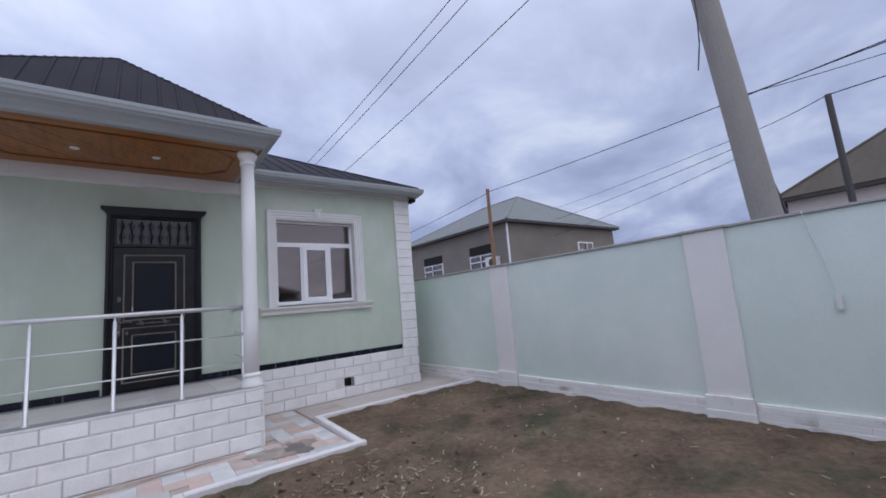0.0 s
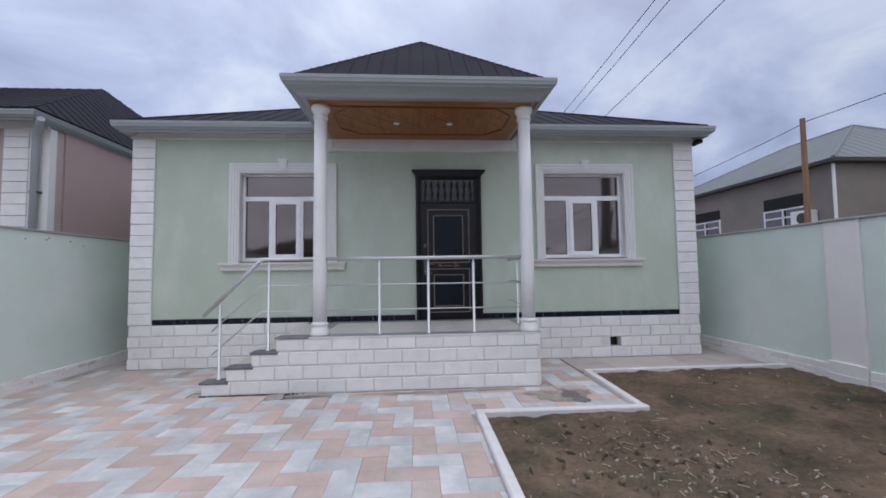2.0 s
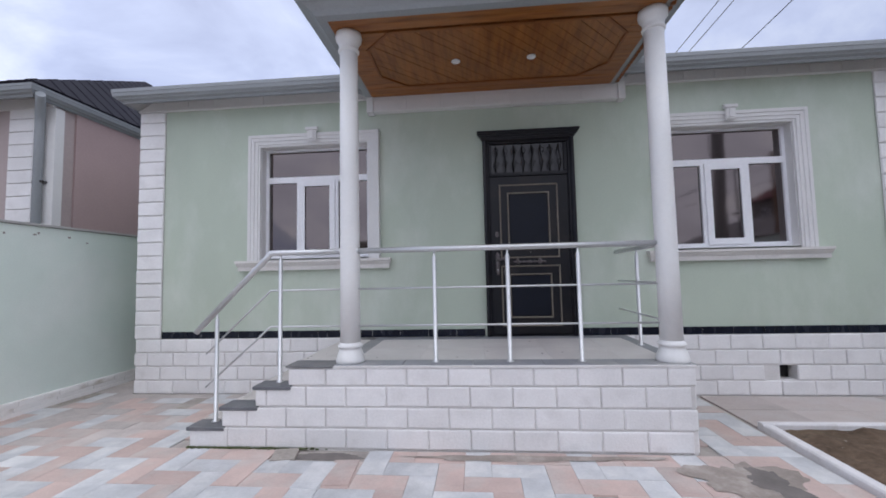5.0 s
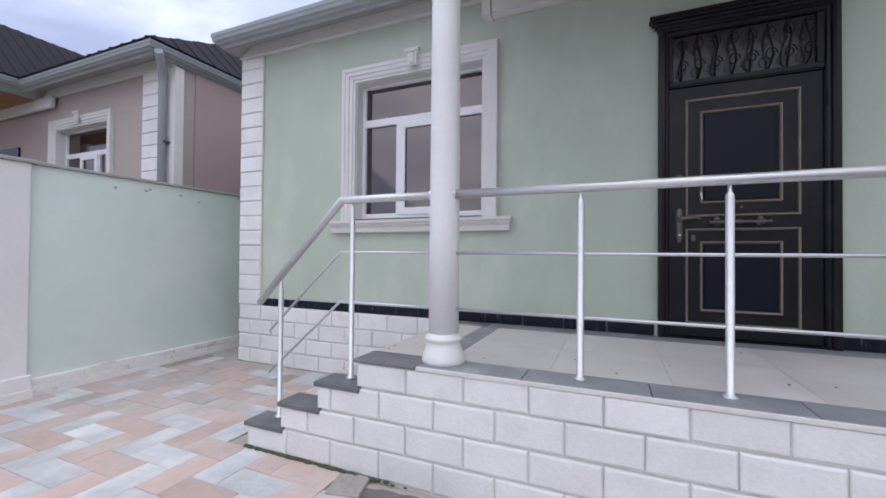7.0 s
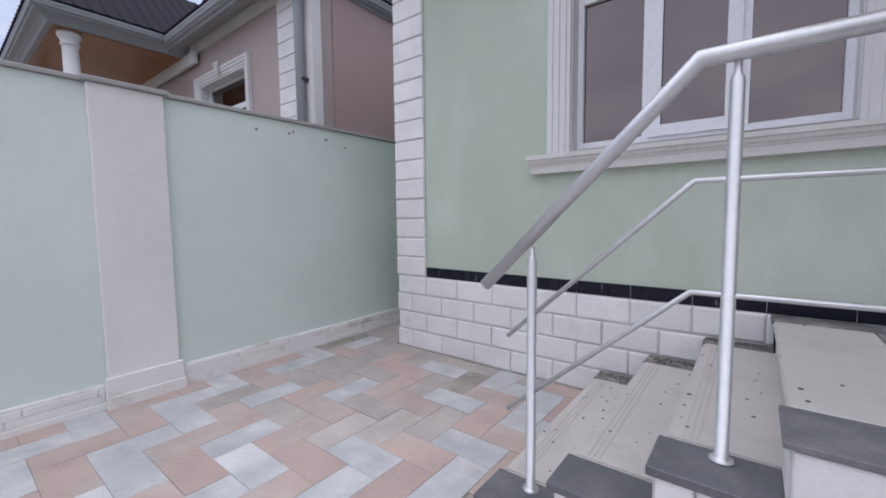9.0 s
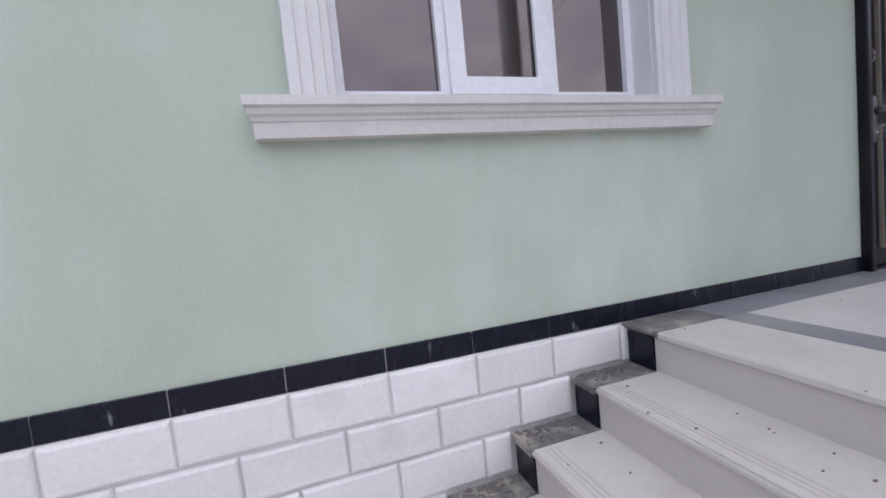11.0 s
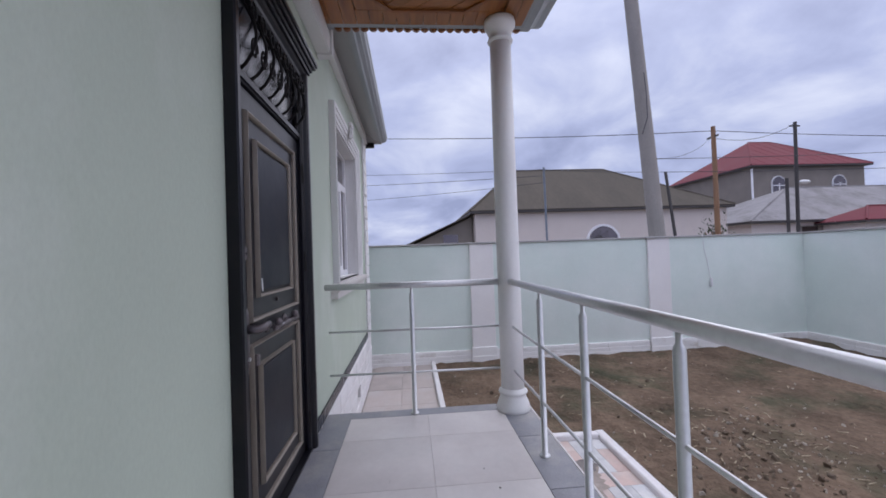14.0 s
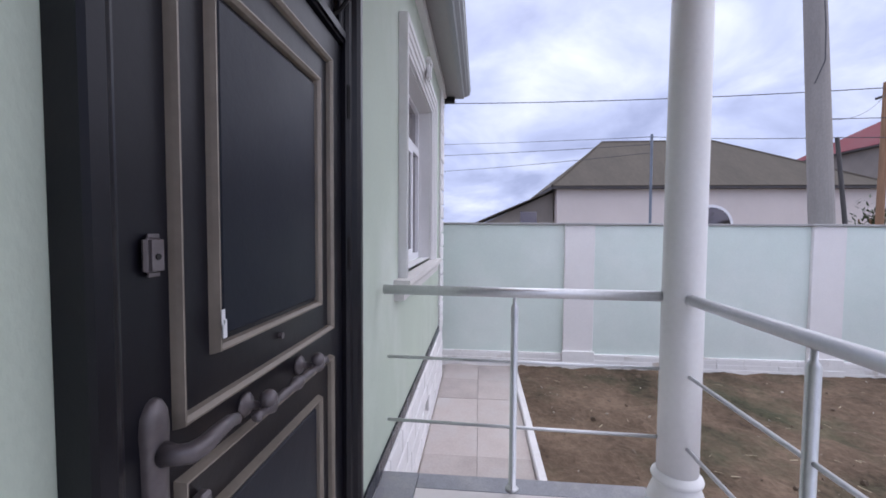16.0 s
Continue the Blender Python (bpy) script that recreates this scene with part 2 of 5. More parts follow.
M["redroof"] = surf("dull_red_sheet_roof", (0.155, 0.032, 0.042), 0.7, spec=0.2, v1=0.1, s1=0.5, bump=0.1)
M["pinkwall"] = surf("dusty_pink_render", (0.45, 0.375, 0.365), 0.88, v1=0.06, s1=0.7, bump=0.3)
M["rosewall"] = surf("rose_side_render", (0.42, 0.31, 0.305), 0.88, v1=0.08, s1=0.7, bump=0.3)
M["polewood"] = surf("orange_brown_pole_wood", (0.26, 0.15, 0.09), 0.85, v1=0.25, s1=3, bump=0.4, stretch=(6, 6, 0.6))
M["darkmetal"] = surf("dark_pole_metal", (0.06, 0.055, 0.055), 0.6, 0.2, v1=0.2, s1=3, bump=0.1)
M["bluemetal"] = surf("blue_grey_pole_paint", (0.17, 0.20, 0.25), 0.6, 0.1, v1=0.2, s1=3, bump=0.1)
M["cable"] = surf("black_cable_sheath", (0.05, 0.05, 0.06), 0.7, v1=0.1, bump=0)
M["plastic"] = surf("white_plastic", (0.75, 0.75, 0.76), 0.4, v1=0.03, bump=0.02)
# near-black that paints in the shade inside openings and behind glass
M["dark"] = surf("opening_shade_black", (0.015, 0.014, 0.014), 0.9, v1=0.2, bump=0)
M["leaf"] = surf("dusty_green_leaf", (0.06, 0.085, 0.04), 0.7, v1=0.3, s1=4, bump=0.1)


def film_glass(name, col, rough):
    m = bpy.data.materials.new(name)
    m.use_nodes = True
    nt = m.node_tree
    p = nt.nodes["Principled BSDF"]
    p.inputs["Base Color"].default_value = (*col, 1)
    p.inputs["Metallic"].default_value = 1.0
    p.inputs["Roughness"].default_value = rough
    n = nt.nodes.new("ShaderNodeTexNoise")
    n.inputs["Scale"].default_value = 1.3
    b = nt.nodes.new("ShaderNodeBump")
    b.inputs["Strength"].default_value = 0.03
    b.inputs["Distance"].default_value = 0.02
    nt.links.new(n.outputs["Fac"], b.inputs["Height"])
    nt.links.new(b.outputs[0], p.inputs["Normal"])
    return m


M["glass"] = film_glass("bronze_mirror_film_glass", (0.165, 0.143, 0.142), 0.05)
M["transom"] = surf("dark_transom_glass", (0.022, 0.021, 0.026), 0.16, v1=0.05, bump=0, spec=0.5)


# ---- mesh helpers ----
def part(name, bm, material, parent=None, label="", smooth=False):
    me = bpy.data.meshes.new(name)
    bmesh.ops.recalc_face_normals(bm, faces=bm.faces)
    if smooth:
        for f in bm.faces:
            f.smooth = len(f.verts) <= 4
    bm.to_mesh(me)
    bm.free()
    if material:
        me.materials.append(material)
    ob = new(name, me)
    if parent:
        ob.parent = parent
    if label:
        ob["label"] = label
    return ob


def thing(name, label, category, group="", at=(0, 0, 0)):
    ob = new(name)
    ob.location = at
    return tagged(ob, label, category, group)


def structure(ob, label="", category=""):
    return tagged(ob, label, category, kind="structure")


def bx(bm, x0, x1, y0, y1, z0, z1, bev=0.0, seg=1):
    vs = [bm.verts.new((x, y, z)) for z in (z0, z1) for y in (y0, y1) for x in (x0, x1)]
    fs = [bm.faces.new([vs[i] for i in q]) for q in ((0, 2, 3, 1), (4, 5, 7, 6), (0, 1, 5, 4), (2, 6, 7, 3), (0, 4, 6, 2), (1, 3, 7, 5))]
    if bev:
        es = list({e for f in fs for e in f.edges})
        bmesh.ops.bevel(bm, geom=es, offset=bev, segments=seg, affect='EDGES')
    return fs


def box(name, dims, mat, parent=None, bev=0.0, label=""):
    bm = bmesh.new()
    bx(bm, *dims, bev)
    return part(name, bm, mat, parent, label)


def cyl(bm, p0, p1, r0, r1=None, seg=12, caps=True):
    r1 = r0 if r1 is None else r1
    p0, p1 = Vector(p0), Vector(p1)
    q = (p1 - p0).to_track_quat('Z', 'Y')
    rings = []
    for p, r in ((p0, r0), (p1, r1)):
        rings.append([bm.verts.new(p + q @ Vector((r * math.cos(a), r * math.sin(a), 0))) for a in (2 * math.pi * i / seg for i in range(seg))])
    for i in range(seg):
        j = (i + 1) % seg
        bm.faces.new((rings[0][i], rings[0][j], rings[1][j], rings[1][i]))
    if caps:
        bm.faces.new(rings[0][::-1])
        bm.faces.new(rings[1])


def tube(bm, pts, r, seg=8):
    """One continuous skin round a line of points, with mitred bends."""
    P = [Vector(p) for p in pts]
    rings, q = [], None
    for i, p in enumerate(P):
        d0 = (p - P[max(i - 1, 0)]).normalized()
        d1 = (P[min(i + 1, len(P) - 1)] - p).normalized()
        d = (d0 + d1).normalized()
        if q is None:
            q = d.to_track_quat('Z', 'Y')
        else:
            q = (q @ Vector((0, 0, 1))).rotation_difference(d) @ q
        k = 1 / max(0.5, math.sqrt(max(0.0, (1 + d0.dot(d1)) / 2))) if 0 < i < len(P) - 1 else 1
        rings.append([bm.verts.new(p + q @ Vector((r * k * math.cos(2 * math.pi * j / seg), r * k * math.sin(2 * math.pi * j / seg), 0))) for j in range(seg)])
    for a, b in zip(rings, rings[1:]):
        for j in range(seg):
            m = (j + 1) % seg
            bm.faces.new((a[j], a[m], b[m], b[j]))
    bm.faces.new(rings[0][::-1])
    bm.faces.new(rings[-1])


def lathe(bm, prof, c, seg=28):
    rings = [[bm.verts.new((c[0] + r * math.cos(2 * math.pi * i / seg), c[1] + r * math.sin(2 * math.pi * i / seg), c[2] + z)) for i in range(seg)] for r, z in prof]
    for a, b in zip(rings, rings[1:]):
        for i in range(seg):
            j = (i + 1) % seg
            bm.faces.new((a[i], a[j], b[j], b[i]))
    bm.faces.new(rings[0][::-1])
    bm.faces.new(rings[-1])


def frame_sweep(bm, x0, x1, z0, z1, prof, y=0.0, sill=False):
    """A mitred moulding round a rectangle in the wall; prof: (out, proud) pairs. sill: leave the bottom side out."""
    rows = []
    for o, d in prof:
        zb = z0 if sill else z0 - o
        rows.append([bm.verts.new(p) for p in ((x0 - o, y - d, zb), (x0 - o, y - d, z1 + o), (x1 + o, y - d, z1 + o), (x1 + o, y - d, zb))])
    n = 3 if sill else 4
    for a, b in zip(rows, rows[1:]):
        for i in range(n):
            j = (i + 1) % 4
            bm.faces.new((a[i], a[j], b[j], b[i]))
    if sill:
        bm.faces.new([r[0] for r in rows])
        bm.faces.new([r[3] for r in rows][::-1])


def eave_sweep(bm, x0, x1, y0, y1, prof, closed=True):
    """Eave profile (out, z) carried round a rectangle; not closed: left, front and right sides only."""
    rows = [[bm.verts.new(p) for p in ((x0 - o, y1 + (o if closed else 0), z), (x0 - o, y0 - o, z), (x1 + o, y0 - o, z), (x1 + o, y1 + (o if closed else 0), z))] for o, z in prof]
    for a, b in zip(rows, rows[1:]):
        for i in range(4 if closed else 3):
            j = (i + 1) % 4
            bm.faces.new((a[i], a[j], b[j], b[i]))


def prism(bm, poly, z0, z1):
    lo = [bm.verts.new((x, y, z0)) for x, y in poly]
    hi = [bm.verts.new((x, y, z1)) for x, y in poly]
    n = len(poly)
    bm.faces.new(lo[::-1])
    bm.faces.new(hi)
    for i in range(n):
        j = (i + 1) % n
        bm.faces.new((lo[i], lo[j], hi[j], hi[i]))


def clip(poly, a, b, c):
    """Keeps the part of a convex polygon with a*x + b*y <= c."""
    out = []
    for p, q in zip(poly, poly[1:] + poly[:1]):
        dp, dq = a * p[0] + b * p[1] - c, a * q[0] + b * q[1] - c
        if dp <= 0:
            out.append(p)
        if dp * dq < 0:
            t = dp / (dp - dq)
            out.append((p[0] + t * (q[0] - p[0]), p[1] + t * (q[1] - p[1])))
    return out


def wall_grid(bm, x0, x1, z0, z1, y0, y1, holes):
    """A wall of thickness y0..y1 with rectangular openings right through."""
    xs = sorted({x0, x1, *[h[0] for h in holes], *[h[1] for h in holes]})
    zs = sorted({z0, z1, *[h[2] for h in holes], *[h[3] for h in holes]})

    def solid(i, k):
        if not (0 <= i < len(xs) - 1 and 0 <= k < len(zs) - 1):
            return False
        x, z = (xs[i] + xs[i + 1]) / 2, (zs[k] + zs[k + 1]) / 2
        return not any(h[0] < x < h[1] and h[2] < z < h[3] for h in holes)

    def quad(*ps):
        bm.faces.new([bm.verts.new(p) for p in ps])
    for i in range(len(xs) - 1):
        for k in range(len(zs) - 1):
            if not solid(i, k):
                continue
            a, b, c, d = xs[i], xs[i + 1], zs[k], zs[k + 1]
            quad((a, y0, c), (b, y0, c), (b, y0, d), (a, y0, d))
            quad((a, y1, c), (a, y1, d), (b, y1, d), (b, y1, c))
            if not solid(i - 1, k):
                quad((a, y0, c), (a, y0, d), (a, y1, d), (a, y1, c))
            if not solid(i + 1, k):
                quad((b, y0, c), (b, y1, c), (b, y1, d), (b, y0, d))
            if not solid(i, k - 1):
                quad((a, y0, c), (a, y1, c), (b, y1, c), (b, y0, c))
            if not solid(i, k + 1):
                quad((a, y0, d), (b, y0, d), (b, y1, d), (a, y1, d))
    bmesh.ops.remove_doubles(bm, verts=bm.verts, dist=0.0005)


def slope(bm, pts, thick=0.03):
    """A flat roof sheet over a polygon."""
    n = (Vector(pts[1]) - Vector(pts[0])).cross(Vector(pts[2]) - Vector(pts[0])).normalized()
    if n.z < 0:
        n = -n
    top = [bm.verts.new(Vector(p) + n * thick) for p in pts]
    low = [bm.verts.new(p) for p in pts]
    bm.faces.new(top)
    bm.faces.new(low[::-1])
    for i in range(len(pts)):
        j = (i + 1) % len(pts)
        bm.faces.new((low[i], low[j], top[j], top[i]))


def ribs(pts, step, parent, mat, w=0.022, h=0.012, thick=0.03):
    """Raised seams that run down a roof sheet, each a piece of its own."""
    P = [Vector(p) for p in pts]
    n = (P[1] - P[0]).cross(P[2] - P[0]).normalized()
    if n.z < 0:
        n = -n
    along = Vector((0, 0, 1)).cross(n).normalized()
    down = n.cross(along)
    o = P[0]
    q = [((p - o).dot(along), (p - o).dot(down)) for p in P]
    lo, hi = min(a for a, _ in q), max(a for a, _ in q)
    k = lo + step / 2
    while k < hi:
        cuts = []
        for (a, b), (c, d) in zip(q, q[1:] + q[:1]):
            if (a - k) * (c - k) < 0:
                cuts.append(b + (k - a) / (c - a) * (d - b))
        if len(cuts) >= 2 and max(cuts) - min(cuts) > 0.1:
            bm = bmesh.new()
            s0, s1 = min(cuts), max(cuts)
            ring = [[bm.verts.new(o + along * (k + da) + down * s + n * (thick + up)) for da, up in ((-w, -0.004), (-w * 0.55, h), (w * 0.55, h), (w, -0.004))] for s in (s0, s1)]
            for i in range(3):
                bm.faces.new((ring[0][i], ring[0][i + 1], ring[1][i + 1], ring[1][i]))
            bm.faces.new(ring[0][::-1])
            bm.faces.new(ring[1])
            part("roof_rib", bm, mat, parent)
        k += step


BRICKS = {}


def brick_mesh(length, h, depth, bev, mat):
    key = (round(length, 3), h, depth, mat.name)
    if key not in BRICKS:
        bm = bmesh.new()
        l, hh = length / 2, h / 2
        rows = []
        for y, s in ((0.0, 0.0), (-depth + bev, 0.0), (-depth + bev * 0.3, bev * 0.35), (-depth, bev)):
            rows.append([bm.verts.new(p) for p in ((-l + s, y, -hh + s), (l - s, y, -hh + s), (l - s, y, hh - s), (-l + s, y, hh - s))])
        for a, b in zip(rows, rows[1:]):
            for i in range(4):
                j = (i + 1) % 4
                bm.faces.new((a[i], a[j], b[j], b[i]))
        bm.faces.new(rows[-1])
        bmesh.ops.recalc_face_normals(bm, faces=bm.faces)
        me = bpy.data.meshes.new("brick")
        bm.to_mesh(me)
        bm.free()
        me.materials.append(mat)
        BRICKS[key] = me
    return BRICKS[key]


def brick_row(a, b, z0, h, parent, turn=0.0, base=(0, 0), pitch=0.343, shift=0.0, depth=0.016, gap=0.014, bev=0.010, mat=None, name="brick", skip=()):
    """Bricks laid from a to b along a wall; turn: the wall's heading; base: where the wall's line starts."""
    mat = mat or M["brick"]
    rot = Matrix.Rotation(radians(turn), 4, 'Z')
    x = a - shift
    while x < b - 0.01:
        l, r = max(x, a), min(x + pitch, b)
        x += pitch
        if r - l < 0.05 or any(s0 < (l + r) / 2 < s1 for s0, s1 in skip):
            continue
        ob = new(name, brick_mesh(round((r - l - gap * 0.6) / 0.005) * 0.005, h - gap, depth, bev, mat))
        ob.parent = parent
        ob.matrix_basis = Matrix.Translation((base[0], base[1], z0 + h / 2)) @ rot @ Matrix.Translation(((l + r) / 2, random.uniform(-0.003, 0.001), random.uniform(-0.0015, 0.0015))) @ Matrix.Rotation(random.uniform(-0.004, 0.004), 4, 'Y')


def wire(name, p0, p1, sag, r, label, group="overhead wires", n=14):
    p0, p1 = Vector(p0), Vector(p1)
    bm = bmesh.new()
    pts = []
    for i in range(n + 1):
        t = i / n
        pts.append(p0.lerp(p1, t) - Vector((0, 0, 4 * sag * t * (1 - t))))
    tube(bm, pts, r, 5)
    return tagged(part(name, bm, M["cable"]), label, "cable", group)


# ---- ground ----
HX0, HX1 = -4.55, 4.76          # the house, from side to side
PZ = 0.68                        # porch floor
RW, LW, FW = 5.33, -5.23, -8.0  # faces of the right, left and front yard walls

bm = bmesh.new()
bx(bm, -1500, 1500, -1500, 1500, -0.6, -0.13)
structure(part("ground", bm, M["earth"]), "dry brown earth reaching the horizon", "ground")

bm = bmesh.new()
bx(bm, LW - 0.05, 0.58, FW, 0.0, -0.128, -0.016)
bx(bm, 0.58, 2.33, -2.5, 0.0, -0.128, -0.016)
bx(bm, 2.33, RW, -1.0, 0.0, -0.128, -0.016)
bx(bm, LW - 0.05, HX0, 0.0, 9.0, -0.128, -0.016)
bx(bm, HX1, RW, 0.0, 9.0, -0.128, -0.016)
pavement = structure(part("pavement", bm, M["sand"]), "pink and blue-grey herringbone paving with sandy joints", "pavement")


def soil_height(x, y):
    n = noise.noise(Vector((x * 0.9, y * 0.9, 0))) * 0.022 + noise.noise(Vector((x * 4, y * 4, 3))) * 0.030 + noise.noise(Vector((x * 11, y * 11, 7))) * 0.020
    mound = 0.13 * math.exp(-((x - 5.05) ** 2 / 0.25 + (y + 7.5) ** 2 / 0.35))
    return n + 0.012 * max(0, x - 2) * 0.5 + mound


def build_soil():
    me = bpy.data.meshes.new("garden_soil")
    st = 0.045
    nx, ny = int((RW - 0.5) / st) + 2, int((-0.9 - FW) / st) + 2
    vs, fs = [], []
    for j in range(ny):
        for i in range(nx):
            x, y = 0.5 + i * st, FW - 0.05 + j * st
            vs.append((x, y, soil_height(x, y)))
    for j in range(ny - 1):
        for i in range(nx - 1):
            x, y = 0.5 + (i + 0.5) * st, FW - 0.05 + (j + 0.5) * st
            if x < 0.585 or (y > -2.50 and x < 2.31) or y > -1.0:
                continue
            a = j * nx + i
            fs.append((a, a + 1, a + nx + 1, a + nx))
    me.from_pydata(vs, [], fs)
    for p in me.polygons:
        p.use_smooth = True
    me.materials.append(M["soil"])
    return new("garden_soil", me)


structure(build_soil(), "bare brown garden soil with clods and pebbles", "soil")


def scatter(name, count, r0, r1, mat, label, seed, patch=None):
    rng = random.Random(seed)
    bm = bmesh.new()
    made = 0
    while made < count:
        if patch and rng.random() < 0.6:
            x, y = rng.gauss(patch[0], 0.55), rng.gauss(patch[1], 0.45)
        else:
            x, y = rng.uniform(0.65, RW - 0.1), rng.uniform(FW + 0.1, -1.15)
        if x < 0.65 or x > RW - 0.08 or (y > -2.65 and x < 2.45) or y > -1.1 or y < FW + .1:
            continue
        r = r0 + (r1 - r0) * rng.random() ** 4
        m = Matrix.Translation((x, y, soil_height(x, y) + r * 0.15)) @ Euler((rng.random() * 6, rng.random() * 6, rng.random() * 6)).to_matrix().to_4x4() @ Matrix.Diagonal((r, r * rng.uniform(0.5, 0.95), r * rng.uniform(0.25, 0.6), 1))
        g = bmesh.ops.create_icosphere(bm, subdivisions=1, radius=1, matrix=m)
        for v in g["verts"]:
            v.co += Vector((rng.uniform(-1, 1), rng.uniform(-1, 1), rng.uniform(-1, 1))) * r * 0.18
        made += 1
    return tagged(part(name, bm, mat), label, "stones", kind="stuff")


def kerb(p, q, w=0.085, h=0.05):
    p, q = Vector((*p, 0)), Vector((*q, 0))
    d = (q - p).normalized()
    s = Vector((-d.y, d.x, 0)) * w / 2
    bm = bmesh.new()
    lo = [p - d * w / 2 - s, q + d * w / 2 - s, q + d * w / 2 + s, p - d * w / 2 + s]
    a = [bm.verts.new(v + Vector((0, 0, -0.12))) for v in lo]
    b = [bm.verts.new(v + Vector((0, 0, h - 0.012))) for v in lo]
    c0 = sum(lo, Vector()) / 4
    c = [bm.verts.new(v - s.normalized() * 0.010 * (1 if (v - c0).dot(s) > 0 else -1) + Vector((0, 0, h))) for v in lo]
    for u, v in ((a, b), (b, c)):
        for i in range(4):
            j = (i + 1) % 4
            bm.faces.new((u[i], u[j], v[j], v[i]))
    bm.faces.new(c)
    return structure(part("kerb", bm, M["kerb"]), "whitewashed concrete kerb beside the soil bed", "kerb")


kerb((0.58, FW), (0.58, -2.50))
kerb((0.665, -2.49), (2.29, -2.505))
kerb((2.285, -2.417), (2.345, -1.08))
kerb((2.335, -1.0), (RW, -1.0), 0.07, 0.055)

# ---- yard walls ----
def yard_wall(name, length, pillars, at, turn, plinth_h, label, plinth_rows=True, lift=0.0):
    """A rendered wall along local x, its yard face at local y = 0 looking to -y."""
    bm = bmesh.new()
    bx(bm, 0, length, 0, 0.18, -0.13, 2.03 + lift)
    wall = structure(part(name, bm, M["mint"]), label, "wall")
    wall.matrix_world = Matrix.Translation((*at, 0)) @ Matrix.Rotation(radians(turn), 4, 'Z')
    bm = bmesh.new()
    bx(bm, 0, length, -0.025, 0.205, 2.033 + lift, 2.062 + lift, 0.004)
    part("coping", bm, M["soffit"], wall, "thin grey cement coping")
    cuts = sorted([0.0, length] + [v for c in pillars for v in (c - 0.22, c + 0.22)])
    for a, b in zip(cuts[::2], cuts[1::2]):
        if b - a < 0.05:
            continue
        bm = bmesh.new()
        bx(bm, a, b, -0.035, -0.001, -0.12, plinth_h, 0.006)
        part("plinth_strip", bm, M["plinth_paint"], wall, "white painted plinth strip")
        if plinth_rows:
            bm = bmesh.new()
            bx(bm, a + 0.002, b - 0.002, -0.047, -0.0355, -0.12, plinth_h * 0.26, 0.004)
            part("plinth_band", bm, M["plinth_paint"], wall)
            crs = random.Random(int(a * 100))
            for lo, hi, out in ((0.268, 0.575, 0.0425), (0.585, 0.90, 0.0405)):
                u = a + 0.002
                while u < b - 0.02:
                    e = min(u + crs.uniform(0.34, 0.46), b - 0.002)
                    bm = bmesh.new()
                    j = crs.uniform(-0.003, 0.003)
                    bx(bm, u, e - 0.003, -out + j * 0.8, -0.0355, plinth_h * lo + j * 0.4, plinth_h * hi + j * 0.4, 0.005)
                    part("plinth_block", bm, M["plinth_paint"], wall)
                    u = e
    for c in pillars:
        bm = bmesh.new()
        bx(bm, c - 0.205, c + 0.205, -0.05, -0.001, -0.12, 2.032 + lift, 0.006)
        p = part("pillar", bm, M["pillar"], wall, "pale pinkish wall pillar")
        bm = bmesh.new()
        bx(bm, c - 0.225, c + 0.225, -0.078, -0.0505, -0.12, plinth_h + 0.045, 0.006)
        bx(bm, c - 0.232, c + 0.232, -0.088, -0.079, -0.12, plinth_h * 0.5, 0.004)
        part("pillar_base", bm, M["plinth_paint"], p)
        bm = bmesh.new()
        bx(bm, c - 0.235, c + 0.235, -0.075, -0.026, 2.034 + lift, 2.064 + lift, 0.004)
        part("pillar_cap", bm, M["soffit"], p)
    return wall


# right wall: local x runs to -y from y = 9
yard_wall("wall_east", 9 - FW, [9 + 1.9 - 3.232 * k for k in (-3, -2, -1, 0, 1)], (RW, 9), -90, 0.21, "mint green rendered yard wall with pale pillars")
yard_wall("wall_west", 9 - FW, [-1.905 + 3.24 * k - FW for k in (-1, 0, 1, 2)], (LW + 0.05, FW), 90, 0.16, "mint green rendered yard wall with pale pillars", lift=0.045)
yard_wall("wall_south", RW - LW, [1.6, 5.0, 8.4], (RW, FW), 180, 0.21, "mint green rendered yard wall closing the yard")

# ---- the house: walls ----
WINS = (-2.19, 2.81)             # window centres
WZ0, WZ1, WH = 1.665, 3.105, 0.70
DX0, DX1 = -0.008, 0.985           # door opening
bm = bmesh.new()
wall_grid(bm, HX0 + 0.005, HX1 - 0.005, PZ - 0.02, 3.86, 0.0, 0.28, [(c - WH, c + WH, WZ0, WZ1) for c in WINS] + [(DX0, DX1, PZ - 0.02, 3.03)])
wall_n = structure(part("wall_north", bm, M["green"]), "pale green plastered front wall of the house", "wall")
bm = bmesh.new()
bx(bm, HX0 + 0.005, HX0 + 0.25, 0.281, 9, -0.13, 3.86)
structure(part("wall_side_west", bm, M["green"]), "pale green plastered side wall", "wall")
bm = bmesh.new()
bx(bm, HX1 - 0.25, HX1 - 0.005, 0.281, 9, -0.13, 3.86)
structure(part("wall_side_east", bm, M["green"]), "pale green plastered side wall", "wall")
bm = bmesh.new()
bx(bm, HX0 + 0.255, HX1 - 0.255, 8.75, 9, -0.13, 3.86)
structure(part("wall_back", bm, M["green"]), "pale green plastered back wall", "wall")
bm = bmesh.new()
bx(bm, HX0 + 0.255, HX1 - 0.255, 0.285, 8.74, 3.5, 3.6)
structure(part("ceiling_inside", bm, M["trim"]), "plain white ceiling of the rooms", "ceiling")
bm = bmesh.new()
bx(bm, HX0 + 0.255, HX1 - 0.255, 0.285, 8.74, 0.5, 0.66)
structure(part("floor_inside", bm, M["creamtile"]), "plain floor of the rooms", "floor")

